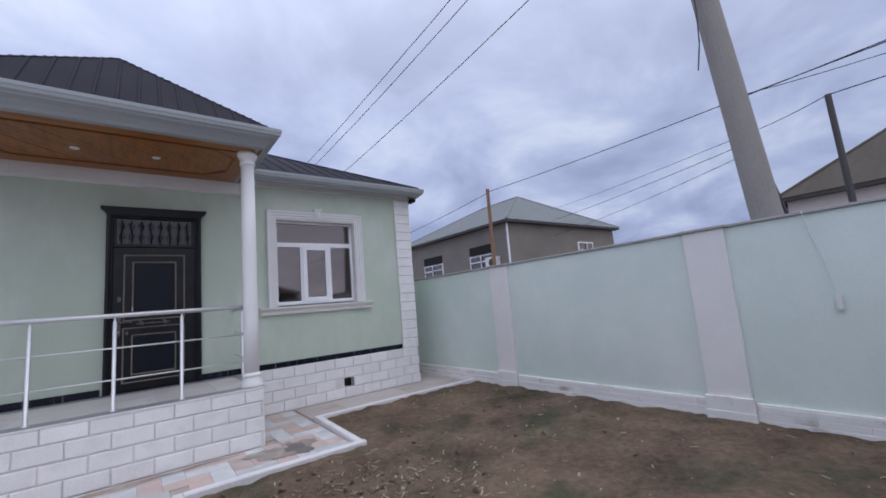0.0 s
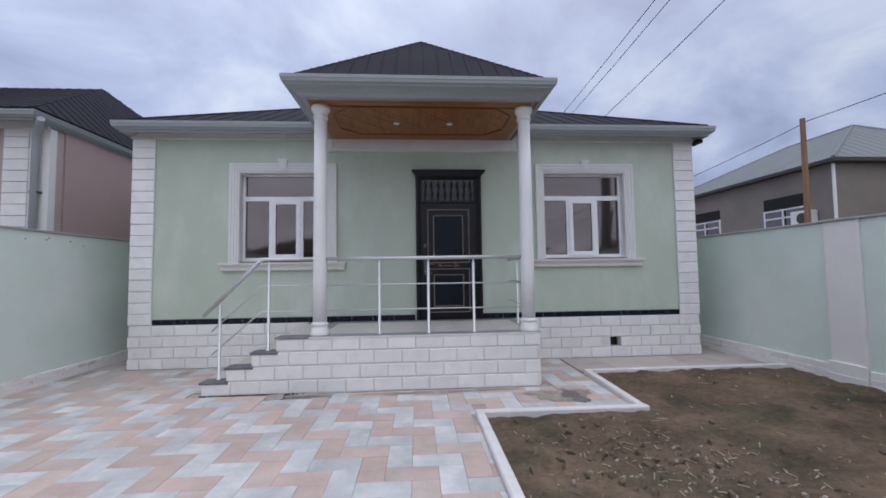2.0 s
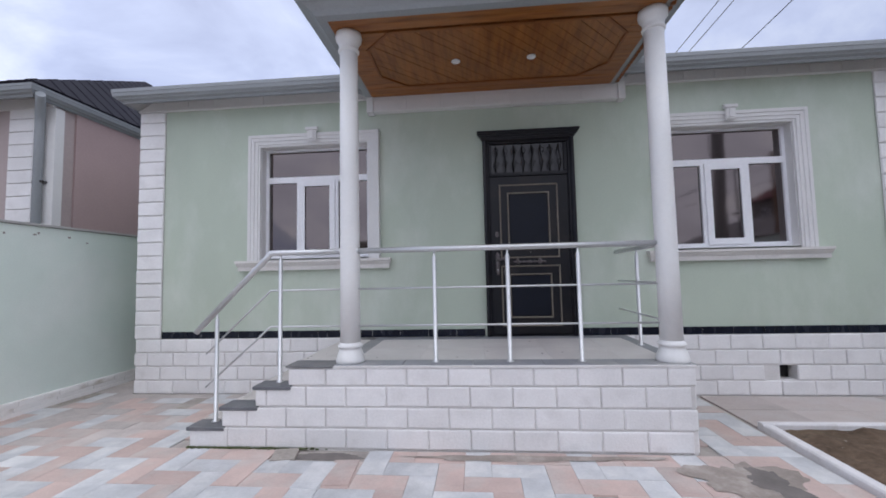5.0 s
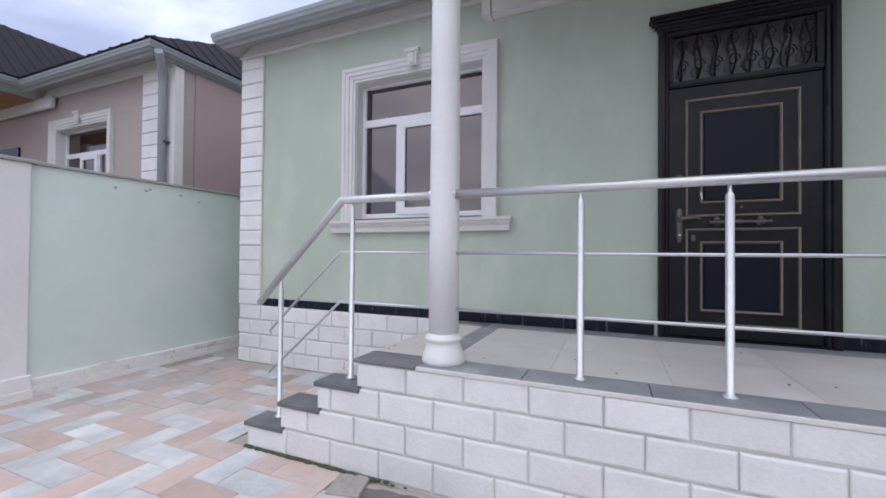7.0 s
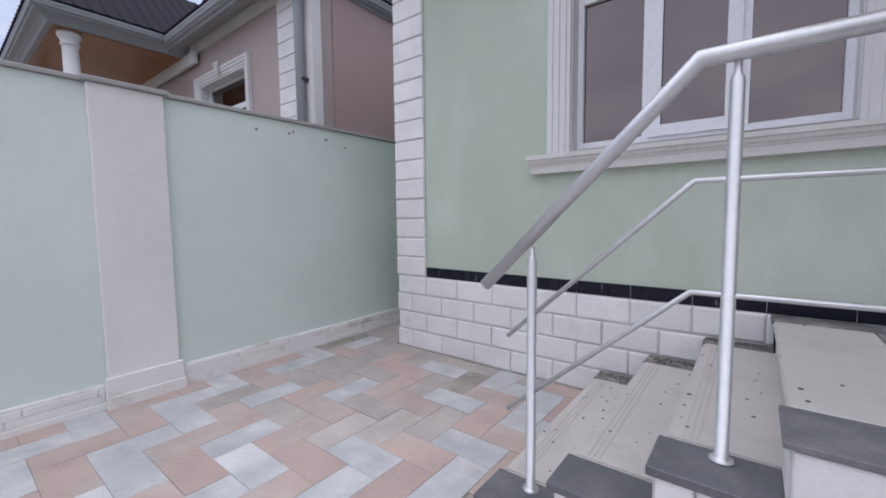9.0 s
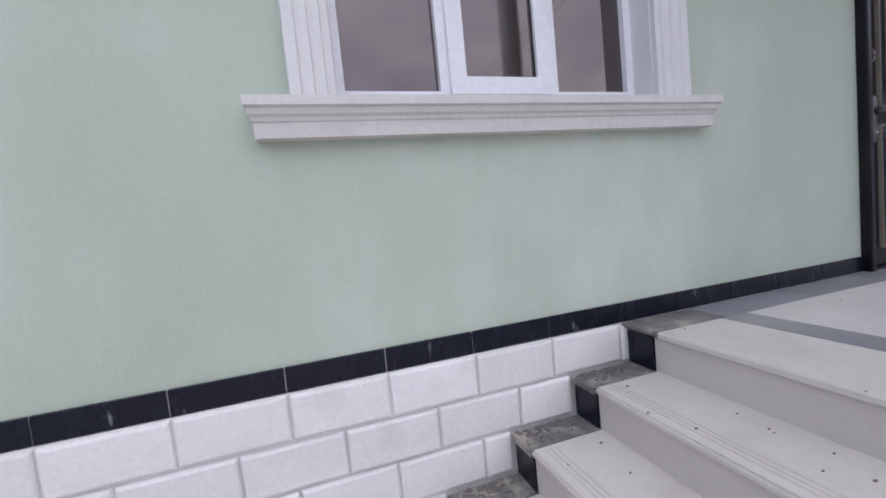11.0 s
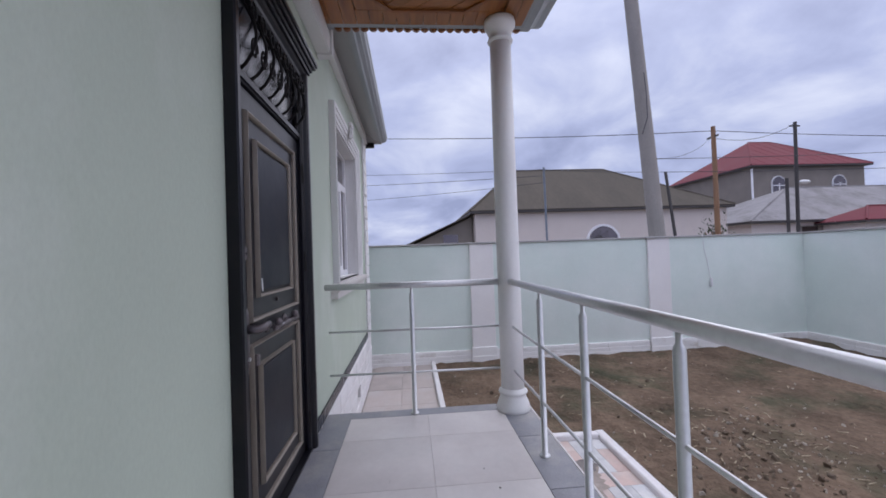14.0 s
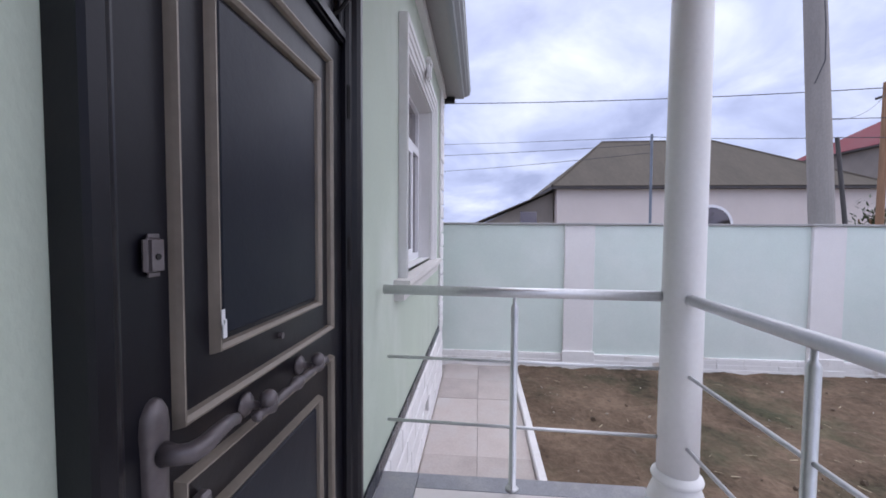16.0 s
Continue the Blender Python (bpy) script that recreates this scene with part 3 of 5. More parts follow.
# plinth backing, with the vent hole, and its bricks
VX0, VX1 = 3.175, 3.355
bm = bmesh.new()
wall_grid(bm, HX0 + 0.012, HX1 - 0.012, -0.13, PZ - 0.001, -0.012, 0.27, [(VX0, VX1, 0.175, 0.335)])
plinth = structure(part("plinth", bm, M["joint"]), "white stone-block plinth of the house", "plinth")
# block set back in the vent, its near-black colour giving the shade inside
bm = bmesh.new()
bx(bm, VX0 + 0.001, VX1 - 0.001, 0.12, 0.25, 0.176, 0.334)
part("vent_hole", bm, M["dark"], plinth, "near-black block as the shade inside a square vent")
for side in (0, 1):
    bm = bmesh.new()
    x = (HX0 + 0.006, HX0 + 0.26) if side == 0 else (HX1 - 0.26, HX1 - 0.006)
    bx(bm, x[0] - 0.004, x[1] + 0.004, 0.28, 9, -0.13, PZ)
    part("side_plinth", bm, M["brick"], plinth)

# black skirting tiles
skirting = thing("skirting", "black marble skirting tiles with white veins", "skirting")
tagged(skirting, kind="structure")


def skirt(a, b):
    n = max(1, round((b - a) / 0.33))
    box("skirting_bed", (a, b, -0.006, -0.0015, PZ + 0.004, PZ + 0.086), M["joint"], skirting)
    for i in range(n):
        l = (b - a) / n
        ob = new("skirting_tile", tile_mesh(round(l - 0.004, 4)))
        ob.parent = skirting
        ob.location = (a + l * (i + 0.5), -0.001, PZ + 0.045)


TILES = {}


def tile_mesh(l):
    if l not in TILES:
        bm = bmesh.new()
        bx(bm, -l / 2, l / 2, -0.012, 0, -0.043, 0.043, 0.0015)
        me = bpy.data.meshes.new("skirting_tile")
        bm.to_mesh(me)
        bm.free()
        me.materials.append(M["blacktile"])
        TILES[l] = me
    return TILES[l]


skirt(-4.195, -0.078)
skirt(1.035, 4.40)

# ---- windows ----
SUR = [(0.0, 0.0), (0.0, 0.022), (0.025, 0.022), (0.029, 0.034), (0.066, 0.034), (0.07, 0.046), (0.108, 0.046), (0.112, 0.056), (0.146, 0.058), (0.15, 0.05), (0.15, 0.0)]


def window(name, cx, z0, z1, half, yg, sur=True, parent=None, y=0.0):
    """A three-light white window with a stone surround and sill; the sash in the middle."""
    root = new(name)
    if parent:
        root.parent = parent
    x0, x1 = cx - half, cx + half
    bm = bmesh.new()
    fw = 0.055
    wall_grid(bm, x0 - 0.03, x1 + 0.03, z0 - 0.005, z1 + 0.03, y + yg, y + yg + 0.06,
              [(x0 + fw - 0.01, x1 - fw + 0.01, z1 - 0.37, z1 - 0.035)] + [(a, b, z0 + 0.06, z1 - 0.445) for a, b in
               ((x0 + fw - 0.01, cx - 0.275), (cx - 0.20, cx + 0.20), (cx + 0.275, x1 - fw + 0.01))])
    part("window_frame", bm, M["pvc"], root, "white PVC window frame")
    bm = bmesh.new()
    wall_grid(bm, cx - 0.235, cx + 0.235, z0 + 0.045, z1 - 0.43, y + yg - 0.018, y + yg - 0.001, [(cx - 0.165, cx + 0.165, z0 + 0.115, z1 - 0.50)])
    part("sash", bm, M["pvc"], root, "white PVC opening sash")
    for a, b, c, d, yy in ((x0 + fw - 0.012, x1 - fw + 0.012, z1 - 0.372, z1 - 0.033, 0.03), (x0 + fw - 0.012, cx - 0.273, z0 + 0.058, z1 - 0.443, 0.03),
                           (cx + 0.273, x1 - fw + 0.012, z0 + 0.058, z1 - 0.443, 0.03), (cx - 0.167, cx + 0.167, z0 + 0.113, z1 - 0.498, 0.005)):
        bm = bmesh.new()
        bx(bm, a, b, y + yg + yy, y + yg + yy + 0.008, c, d)
        part("pane", bm, M["glass"], root, "bronze reflective window pane")
    # near-black sheet behind the panes, coloured as the unlit room
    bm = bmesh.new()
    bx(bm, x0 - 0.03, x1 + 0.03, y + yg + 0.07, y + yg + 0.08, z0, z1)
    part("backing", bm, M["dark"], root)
    if sur:
        bm = bmesh.new()
        frame_sweep(bm, x0, x1, z0 - 0.02, z1, SUR, y - 0.001, sill=True)
        part("surround", bm, M["trim"], root, "white moulded stone surround")
        bm = bmesh.new()
        bx(bm, cx - 0.060, cx + 0.060, y - 0.085, y - 0.063, z1 + 0.035, z1 + 0.195, 0.010, 2)
        bx(bm, cx - 0.078, cx + 0.078, y - 0.10, y - 0.055, z1 + 0.172, z1 + 0.212, 0.006, 2)
        bx(bm, cx - 0.026, cx + 0.026, y - 0.097, y - 0.086, z1 + 0.06, z1 + 0.165, 0.005)
        part("keystone", bm, M["trim"], root, "white carved keystone")
        bm = bmesh.new()
        lay = ((0.0, 0.0, 0.098), (0.026, 0.002, 0.098), (0.031, 0.011, 0.086), (0.047, 0.017, 0.080), (0.053, 0.026, 0.070), (0.063, 0.030, 0.066), (0.066, 0.036, 0.060), (0.108, 0.038, 0.058))
        e = half + 0.288
        rows = []
        for dz, inset, out in lay:
            dz *= 1.15
            inset *= 0.55
            rows.append([bm.verts.new(p) for p in ((cx - e + inset, y, z0 - 0.02 - dz), (cx - e + inset, y - out, z0 - 0.02 - dz), (cx + e - inset, y - out, z0 - 0.02 - dz), (cx + e - inset, y, z0 - 0.02 - dz))])
        for a, b in zip(rows, rows[1:]):
            for i in range(3):
                bm.faces.new((a[i], a[i + 1], b[i + 1], b[i]))
        bm.faces.new(rows[0])
        bm.faces.new(rows[-1][::-1])
        part("window_sill", bm, M["sill"], root, "cream moulded stone sill")
        bm = bmesh.new()
        bx(bm, x0 + 0.001, x1 - 0.001, y + 0.0, y + yg - 0.02, z0 - 0.019, z0 + 0.006)
        part("inner_sill", bm, M["trim"], root)
        bm = bmesh.new()
        for a in (x0 + 0.0005, x1 - 0.0085):
            bx(bm, a, a + 0.008, y + 0.001, y + yg, z0 + 0.007, z1 - 0.009)
        bx(bm, x0 + 0.0005, x1 - 0.0005, y + 0.001, y + yg, z1 - 0.0085, z1 - 0.0005)
        part("reveal", bm, M["trim"], root, "white painted reveal")
    return root


for i, c in enumerate(WINS):
    structure(window("window_%d" % (i + 1), c, WZ0, WZ1, WH, 0.11), "three-light white window with bronze reflective glass in a white stone surround", "window")

# ---- door ----
door = structure(new("door_1"), "closed black-brown panelled entrance door with gilt mouldings", "door")
JAMB = [(-0.03, -0.10), (-0.03, 0.010), (-0.02, 0.022), (-0.006, 0.026), (0.004, 0.042), (0.02, 0.052), (0.044, 0.052), (0.048, 0.044), (0.048, 0.0)]
bm = bmesh.new()
frame_sweep(bm, DX0, DX1, PZ + 0.002, 3.03, JAMB, -0.001, sill=True)
part("door_frame", bm, M["door"], door, "black-brown moulded door frame")
bm = bmesh.new()
for z, e, o in ((3.045, 0.056, 0.066), (3.07, 0.072, 0.078), (3.095, 0.095, 0.094), (3.12, 0.112, 0.104)):
    bx(bm, DX0 - e, DX1 + e, -o, -0.001, z, z + 0.0245, 0.003)
part("cornice", bm, M["door"], door, "black stepped cornice")
LX0, LX1, LZ = DX0 + 0.027, DX1 - 0.027, 2.60
bm = bmesh.new()
bx(bm, LX0 - 0.002, LX1 + 0.002, 0.006, 0.06, PZ + 0.012, LZ, 0.006)
leaf = part("door_leaf", bm, M["door"], door, "black-brown steel door leaf")
bm = bmesh.new()
bx(bm, LX0 - 0.002, LX1 + 0.002, -0.016, 0.075, LZ + 0.003, LZ + 0.05, 0.01, 2)
part("transom_bar", bm, M["door"], door)
bm = bmesh.new()
bx(bm, LX0 - 0.002, LX1 + 0.002, 0.014, 0.022, LZ + 0.051, 2.998)
part("transom_pane", bm, M["transom"], door, "reflective transom glass")
for a, b in ((LX0 - 0.001, 0.05), (0.915, LX1 + 0.001)):
    bm = bmesh.new()
    bx(bm, a, b, -0.008, 0.0135, LZ + 0.051, 2.998, 0.004)
    part("transom_post", bm, M["door"], door)
bm = bmesh.new()
bx(bm, LX0 - 0.07, LX1 + 0.07, 0.09, 0.10, PZ + 0.002, 3.02)
part("backing", bm, M["dark"], door)
bm = bmesh.new()
bx(bm, DX0 - 0.04, DX1 + 0.04, -0.03, 0.08, PZ + 0.001, PZ + 0.011)
part("threshold", bm, M["door"], door)


def moulding(x0, x1, z0, z1, w=0.020, p=0.02):
    bm = bmesh.new()
    frame_sweep(bm, x0 + w, x1 - w, z0 + w, z1 - w, [(0, -0.004), (0.003, p * 0.6), (0.010, p), (0.014, p), (w - 0.003, p * 0.5), (w, -0.004)], 0.006)
    part("gilt_moulding", bm, M["mould"], leaf, "bronze-gilt panel moulding")


for z0, z1 in ((1.60, 2.50), (0.79, 1.515)):
    moulding(0.130, 0.832, z0, z1)
    moulding(0.225, 0.730, z0 + 0.098, z1 - 0.098)
    bm = bmesh.new()
    bx(bm, 0.255, 0.70, -0.003, 0.0055, z0 + 0.128, z1 - 0.128, 0.004)
    part("inner_panel", bm, M["panel"], leaf, "blue-black recessed panel")


def taper(bm, pts, radii, seg=12, flat=1.0):
    """A round bar of changing thickness along a line of points; flat: its height against its depth."""
    P = [Vector(p) for p in pts]
    rings = []
    for i, (p, r) in enumerate(zip(P, radii)):
        d = (P[min(i + 1, len(P) - 1)] - P[max(i - 1, 0)]).normalized()
        u = d.cross(Vector((0, 0, 1)))
        u = u.normalized() if u.length > 1e-3 else Vector((1, 0, 0))
        v = u.cross(d).normalized()
        rings.append([bm.verts.new(p + u * r * math.cos(2 * math.pi * k / seg) + v * r * flat * math.sin(2 * math.pi * k / seg)) for k in range(seg)])
    for a, b in zip(rings, rings[1:]):
        for k in range(seg):
            m = (k + 1) % seg
            bm.faces.new((a[k], a[m], b[m], b[k]))
    bm.faces.new(rings[0][::-1])
    bm.faces.new(rings[-1])


# ornamental grab bar: turned beads along it, two ball-ended stand-offs with collars
bm = bmesh.new()
beads = [(0.275, 0.006), (0.285, 0.013), (0.297, 0.008), (0.315, 0.011), (0.335, 0.018), (0.355, 0.011), (0.37, 0.008), (0.40, 0.012), (0.43, 0.009), (0.45, 0.014),
         (0.465, 0.017), (0.48, 0.014), (0.50, 0.009), (0.53, 0.012), (0.56, 0.008), (0.575, 0.011), (0.595, 0.018), (0.615, 0.011), (0.633, 0.008), (0.645, 0.013), (0.655, 0.006)]
taper(bm, [(x, -0.052, 1.556) for x, _ in beads], [r for _, r in beads], 12)
bar_ob = part("grab_bar", bm, M["handle"], door, "tarnished bronze ornamental grab bar", smooth=True)
for x in (0.335, 0.595):
    bm = bmesh.new()
    taper(bm, [(x, y, 1.556) for y in (0.006, 0.002, -0.004, -0.008, -0.03, -0.046)], [0.026, 0.027, 0.022, 0.010, 0.008, 0.012], 14)
    bmesh.ops.create_uvsphere(bm, u_segments=12, v_segments=8, radius=0.019, matrix=Matrix.Translation((x - 0.012, -0.056, 1.578)))
    part("stand_off", bm, M["handle"], bar_ob, smooth=True)
# handle plate: a long leaf shape, domed, broad at the head, with the lever at its middle
bm = bmesh.new()
outline = [(0.012, 0.0), (0.020, 0.03), (0.024, 0.08), (0.0235, 0.13), (0.0245, 0.18), (0.027, 0.22), (0.024, 0.245), (0.014, 0.262), (0.004, 0.268)]
rows = []
for w, z in outline:
    rows.append([bm.verts.new((0.091 + w * math.cos(math.pi * k / 8), 0.0055 - 0.019 * (w / 0.027) ** 0.5 * math.sin(math.pi * k / 8), 1.405 + z)) for k in range(9)])
for r0, r1 in zip(rows, rows[1:]):
    for k in range(8):
        bm.faces.new((r0[k], r0[k + 1], r1[k + 1], r1[k]))
bm.faces.new(rows[0])
bm.faces.new(rows[-1][::-1])
plate = part("handle_plate", bm, M["handle"], door, "tarnished bronze handle plate", smooth=True)
bm = bmesh.new()
taper(bm, [(0.091, -0.012, 1.585), (0.091, -0.034, 1.585), (0.098, -0.052, 1.585), (0.12, -0.060, 1.588), (0.155, -0.061, 1.594), (0.19, -0.058, 1.593), (0.215, -0.053, 1.585), (0.23, -0.047, 1.574)],
      [0.017, 0.014, 0.015, 0.0145, 0.0125, 0.011, 0.0095, 0.006], 12, 1.15)
part("lever", bm, M["handle"], plate, smooth=True)
bm = bmesh.new()
cyl(bm, (0.091, -0.0165, 1.465), (0.091, -0.008, 1.465), 0.008, seg=12)
part("lock_cylinder", bm, M["steel"], plate)
bm = bmesh.new()
bx(bm, 0.072, 0.112, -0.010, 0.0055, 1.862, 1.928, 0.009, 3)
esc = part("escutcheon", bm, M["handle"], door, "oval bronze keyhole cover")
bm = bmesh.new()
cyl(bm, (0.092, -0.012, 1.893), (0.092, -0.0101, 1.893), 0.005, seg=10)
part("keyhole", bm, M["dark"], esc)
bm = bmesh.new()
cyl(bm, (0.487, -0.006, 1.668), (0.487, 0.005, 1.668), 0.008, seg=10)
part("peephole", bm, M["handle"], door)
bm = bmesh.new()
prism(bm, [(0.229, -0.021), (0.240, -0.021), (0.240, -0.019), (0.229, -0.019)], 1.73, 1.765)
prism(bm, [(0.226, -0.021), (0.235, -0.021), (0.235, -0.019), (0.226, -0.019)], 1.757, 1.785)
part("tape_scrap", bm, M["plastic"], door, "scrap of white protective tape")
bm = bmesh.new()
bx(bm, 0.165, 0.195, -0.02, 0.005, 1.415, 1.465, 0.006)
part("lower_lock", bm, M["handle"], door)
for z in (0.86, 1.85, 2.40):
    bm = bmesh.new()
    cyl(bm, (LX1 + 0.012, -0.012, z - 0.06), (LX1 + 0.012, -0.012, z + 0.06), 0.013, seg=10)
    part("hinge", bm, M["iron"], door)
# wrought grille before the transom
nbar = 8
for i in range(nbar):
    x = 0.105 + (0.86 - 0.105) * i / (nbar - 1)
    bm = bmesh.new()
    pts = [(x + 0.010 * math.sin(2 * math.pi * k / 12) * (1 if i % 2 else -1), 0.004 - 0.075 * math.sin(math.pi * (k / 12) ** 0.8), LZ + 0.05 + 0.325 * k / 12) for k in range(13)]
    tube(bm, pts, 0.007, 6)
    for zc, sgn in ((LZ + 0.135, 1), (LZ + 0.29, -1)):
        sp = [(x + sgn * (0.012 + 0.026 * (1 - k / 14)) * math.cos(k * 0.62), 0.0 - 0.075 * math.sin(math.pi * ((zc - LZ - 0.05) / 0.38) ** 0.8), zc + (0.012 + 0.026 * (1 - k / 14)) * math.sin(k * 0.62) * 1.3) for k in range(14)]
        tube(bm, sp, 0.0045, 5)
    part("grille_bar", bm, M["iron"], door, "twisted wrought-iron bar")

# ---- porch base and steps ----
PX0, PX1, PY = -1.475, 1.515, -1.545
SX = [-1.77, -2.06, -2.355, -2.645]   # step fronts, top to bottom: floor edge, then three treads
bm = bmesh.new()
for k, x in enumerate(SX):
    bx(bm, x + 0.028, (PX1 if k == 0 else SX[k - 1] + 0.028) - (0.014 if k == 0 else 0.0005), PY + 0.008, -0.034, -0.13, PZ - 0.17 * k - (0.0165 if k == 0 else 0.03))
porch = structure(part("porch_base", bm, M["joint"]), "white stone-block base of the porch with side steps", "porch")
for k, x in enumerate(SX):
    b = PX1 if k == 0 else SX[k - 1] + 0.012
    z1 = PZ - 0.17 * k
    # dark slab along the yard edge, cream tread, dirty slab by the house
    if k == 0:
        continue
    bm = bmesh.new()
    bx(bm, x - 0.018, b + 0.012, PY - 0.018, -1.36, z1 - 0.029, z1, 0.003)
    part("edge_slab", bm, M["darkgranite"], porch, "dark grey granite edge slab")
    bm = bmesh.new()
    bx(bm, x, b + 0.012, -1.357, -0.175, z1 - 0.026, z1 + 0.002, 0.008, 2)
    part("tread", bm, M["tread"], porch, "cream tiled step tread with rounded nosing")
    bm = bmesh.new()
    bx(bm, x - 0.006, b + 0.012, -0.172, -0.036, z1 - 0.029, z1 - 0.002, 0.002)
    part("wall_slab", bm, M["dirtygranite"], porch, "dirty dark granite slab by the wall")
    for j in range(3):
        bm = bmesh.new()
        bx(bm, x + 0.042 + j * 0.02, x + 0.050 + j * 0.02, -1.33, -0.2, z1 + 0.0021, z1 + 0.0035)
        part("grip_groove", bm, M["riser"], porch)
for k, x in enumerate(SX):
    z1 = PZ - 0.17 * k - 0.03
    z0 = z1 - 0.17 + 0.032 if k < 3 else -0.1
    bm = bmesh.new()
    bx(bm, x + 0.016, x + 0.0275, -1.357, -0.175, z0, z1)
    part("riser", bm, M["riser"], porch, "cream tiled riser")
    bm = bmesh.new()
    bx(bm, x + 0.008, x + 0.0275, -0.172, -0.036, z0, z1)
    part("riser_end", bm, M["blacktile"], porch, "black tile riser end")
    bm = bmesh.new()
    bx(bm, x - 0.004, x + 0.0275, PY + 0.017, -1.36, z0, z1)
    part("riser_block", bm, M["brick"], porch)
# porch floor: border strips and tiles
porch_floor = structure(new("porch_floor"), "cream porcelain porch floor with grey granite borders", "floor")


def slab(name, x0, x1, y0, y1, mat, top=PZ, th=0.016, bev=0.002):
    bm = bmesh.new()
    bx(bm, x0 + 0.001, x1 - 0.001, y0 + 0.001, y1 - 0.001, top - th, top, bev)
    return part(name, bm, mat, porch_floor)


nfront = 5
for i in range(nfront):
    a = -1.38 + (PX1 + 0.02 + 1.38) / nfront * i
    slab("border_strip", a, a + (PX1 + 0.005 + 1.38) / nfront, PY + 0.004, -1.325, M["granite"])
    slab("border_strip", a, a + (PX1 + 0.02 + 1.38) / nfront, -0.20, -0.013, M["granite"])
slab("border_strip", -1.415, -1.268, -1.325, -0.20, M["granite"])
slab("mortar_lip", -1.38, PX1 + 0.006, PY - 0.012, PY + 0.003, M["joint"], PZ - 0.001, 0.022)
slab("border_strip", PX1 - 0.10, PX1 + 0.02, -1.325, -0.20, M["granite"])
slab("edge_strip", SX[0] - 0.018, -1.38, PY - 0.018, -1.325, M["darkgranite"])
slab("edge_strip", SX[0] - 0.006, -1.38, -0.20, -0.013, M["dirtygranite"])
slab("top_tread", SX[0], -1.417, -1.325, -0.20, M["tread"], PZ + 0.001, 0.029, 0.006)
slab("grout_bed", -1.267, PX1 - 0.101, -1.324, -0.201, M["grout"], PZ - 0.004, 0.012, 0)
xs = [-1.268, -0.688, -0.108, 0.472, 1.052, PX1 - 0.10]
for a, b in zip(xs, xs[1:]):
    slab("floor_tile", a, b, -0.762, -0.20, M["creamtile"], PZ - random.uniform(0, 0.001))
    slab("floor_tile", a, b, -1.325, -0.762, M["creamtile"], PZ - random.uniform(0, 0.001))

# ---- columns ----
COLS = (-1.28, 1.405)
COLY = (-1.392, -1.412)
CY = -1.41


def column(name, x, y, z0, h, r=0.094, mat=None, parent=None):
    s = r / 0.094
    base = [(0.138, 0), (0.14, 0.02), (0.134, 0.045), (0.122, 0.075), (0.110, 0.10), (0.104, 0.118), (0.106, 0.124), (0.118, 0.13), (0.122, 0.14), (0.118, 0.15), (0.104, 0.156), (0.098, 0.17)]
    bm = bmesh.new()
    lathe(bm, [(a * s, b) for a, b in base], (x, y, z0))
    root = thing(name, "round white painted porch column with moulded base and capital", "column", "porch columns") if parent is None else parent
    part("column_base", bm, mat or M["column"], root, smooth=True)
    bm = bmesh.new()
    lathe(bm, [(0.097 * s, 0.17), (0.096 * s, 0.8), (0.094 * s, h * 0.6), (0.089 * s, h - 0.18)], (x, y, z0))
    part("shaft", bm, mat or M["column"], root, smooth=True)
    cap = [(0.090, h - 0.18), (0.104, h - 0.172), (0.108, h - 0.16), (0.102, h - 0.148), (0.094, h - 0.14), (0.098, h - 0.11), (0.116, h - 0.075), (0.130, h - 0.06), (0.134, h - 0.035), (0.130, h - 0.002)]
    bm = bmesh.new()
    lathe(bm, [(a * s, b) for a, b in cap], (x, y, z0))
    part("capital", bm, mat or M["column"], root, smooth=True)
    return root


CZ = 3.64
for x, y in zip(COLS, COLY):
    column("porch_column", x, y, PZ, CZ - PZ, 0.084)

# ---- railing ----
RZ = (1.645, 1.31, 0.99)
rail = thing("railing", "satin aluminium porch railing with slim horizontal bars", "railing")


def bar(name, pts, r, seg=12):
    bm = bmesh.new()
    tube(bm, pts, r, seg)
    return part(name, bm, M["steel"], rail, smooth=True)


def post(x, y, z0, z1, r=0.0178):
    bm = bmesh.new()
    lathe(bm, [(0.032, 0), (0.032, 0.006), (0.024, 0.012), (r, 0.014), (r, z1 - z0 - 0.05), (r * 0.75, z1 - z0 - 0.04), (0.009, z1 - z0 - 0.032), (0.009, z1 - z0)], (x, y, z0), 14)
    part("post", bm, M["steel"], rail, smooth=True)


GAP = 0.075
bar("handrail", [(COLS[0] + GAP, CY, RZ[0]), (COLS[1] - GAP, CY, RZ[0])], 0.0245)
bar("handrail", [(COLS[0] - GAP, CY, RZ[0]), (-1.995, CY, RZ[0]), (-2.70, CY, 0.945)], 0.0245)
bar("handrail", [(COLS[1] + 0.02, CY + GAP, RZ[0]), (COLS[1] + 0.06, -0.03, RZ[0])], 0.0245)
for z, e, ez in ((RZ[1], -2.60, 0.755), (RZ[2], -2.60, 0.465)):
    bar("crossbar", [(COLS[0] + GAP, CY, z), (COLS[1] - GAP, CY, z)], 0.0085, 8)
    bar("crossbar", [(COLS[0] - GAP, CY, z), (-2.0, CY, z), (e, CY, ez)], 0.0085, 8)
    bar("crossbar", [(COLS[1] + 0.02, CY + GAP, z), (COLS[1] + 0.06, -0.05, z)], 0.0085, 8)
for x in (-0.528, 0.10, 0.688):
    post(x, CY, PZ, RZ[0] - 0.022)
post(COLS[1] + 0.042, -0.67, PZ, RZ[0] - 0.022)
post(-1.91, CY, 0.51, RZ[0] - 0.022)
post(-2.50, CY, 0.17, 1.105)
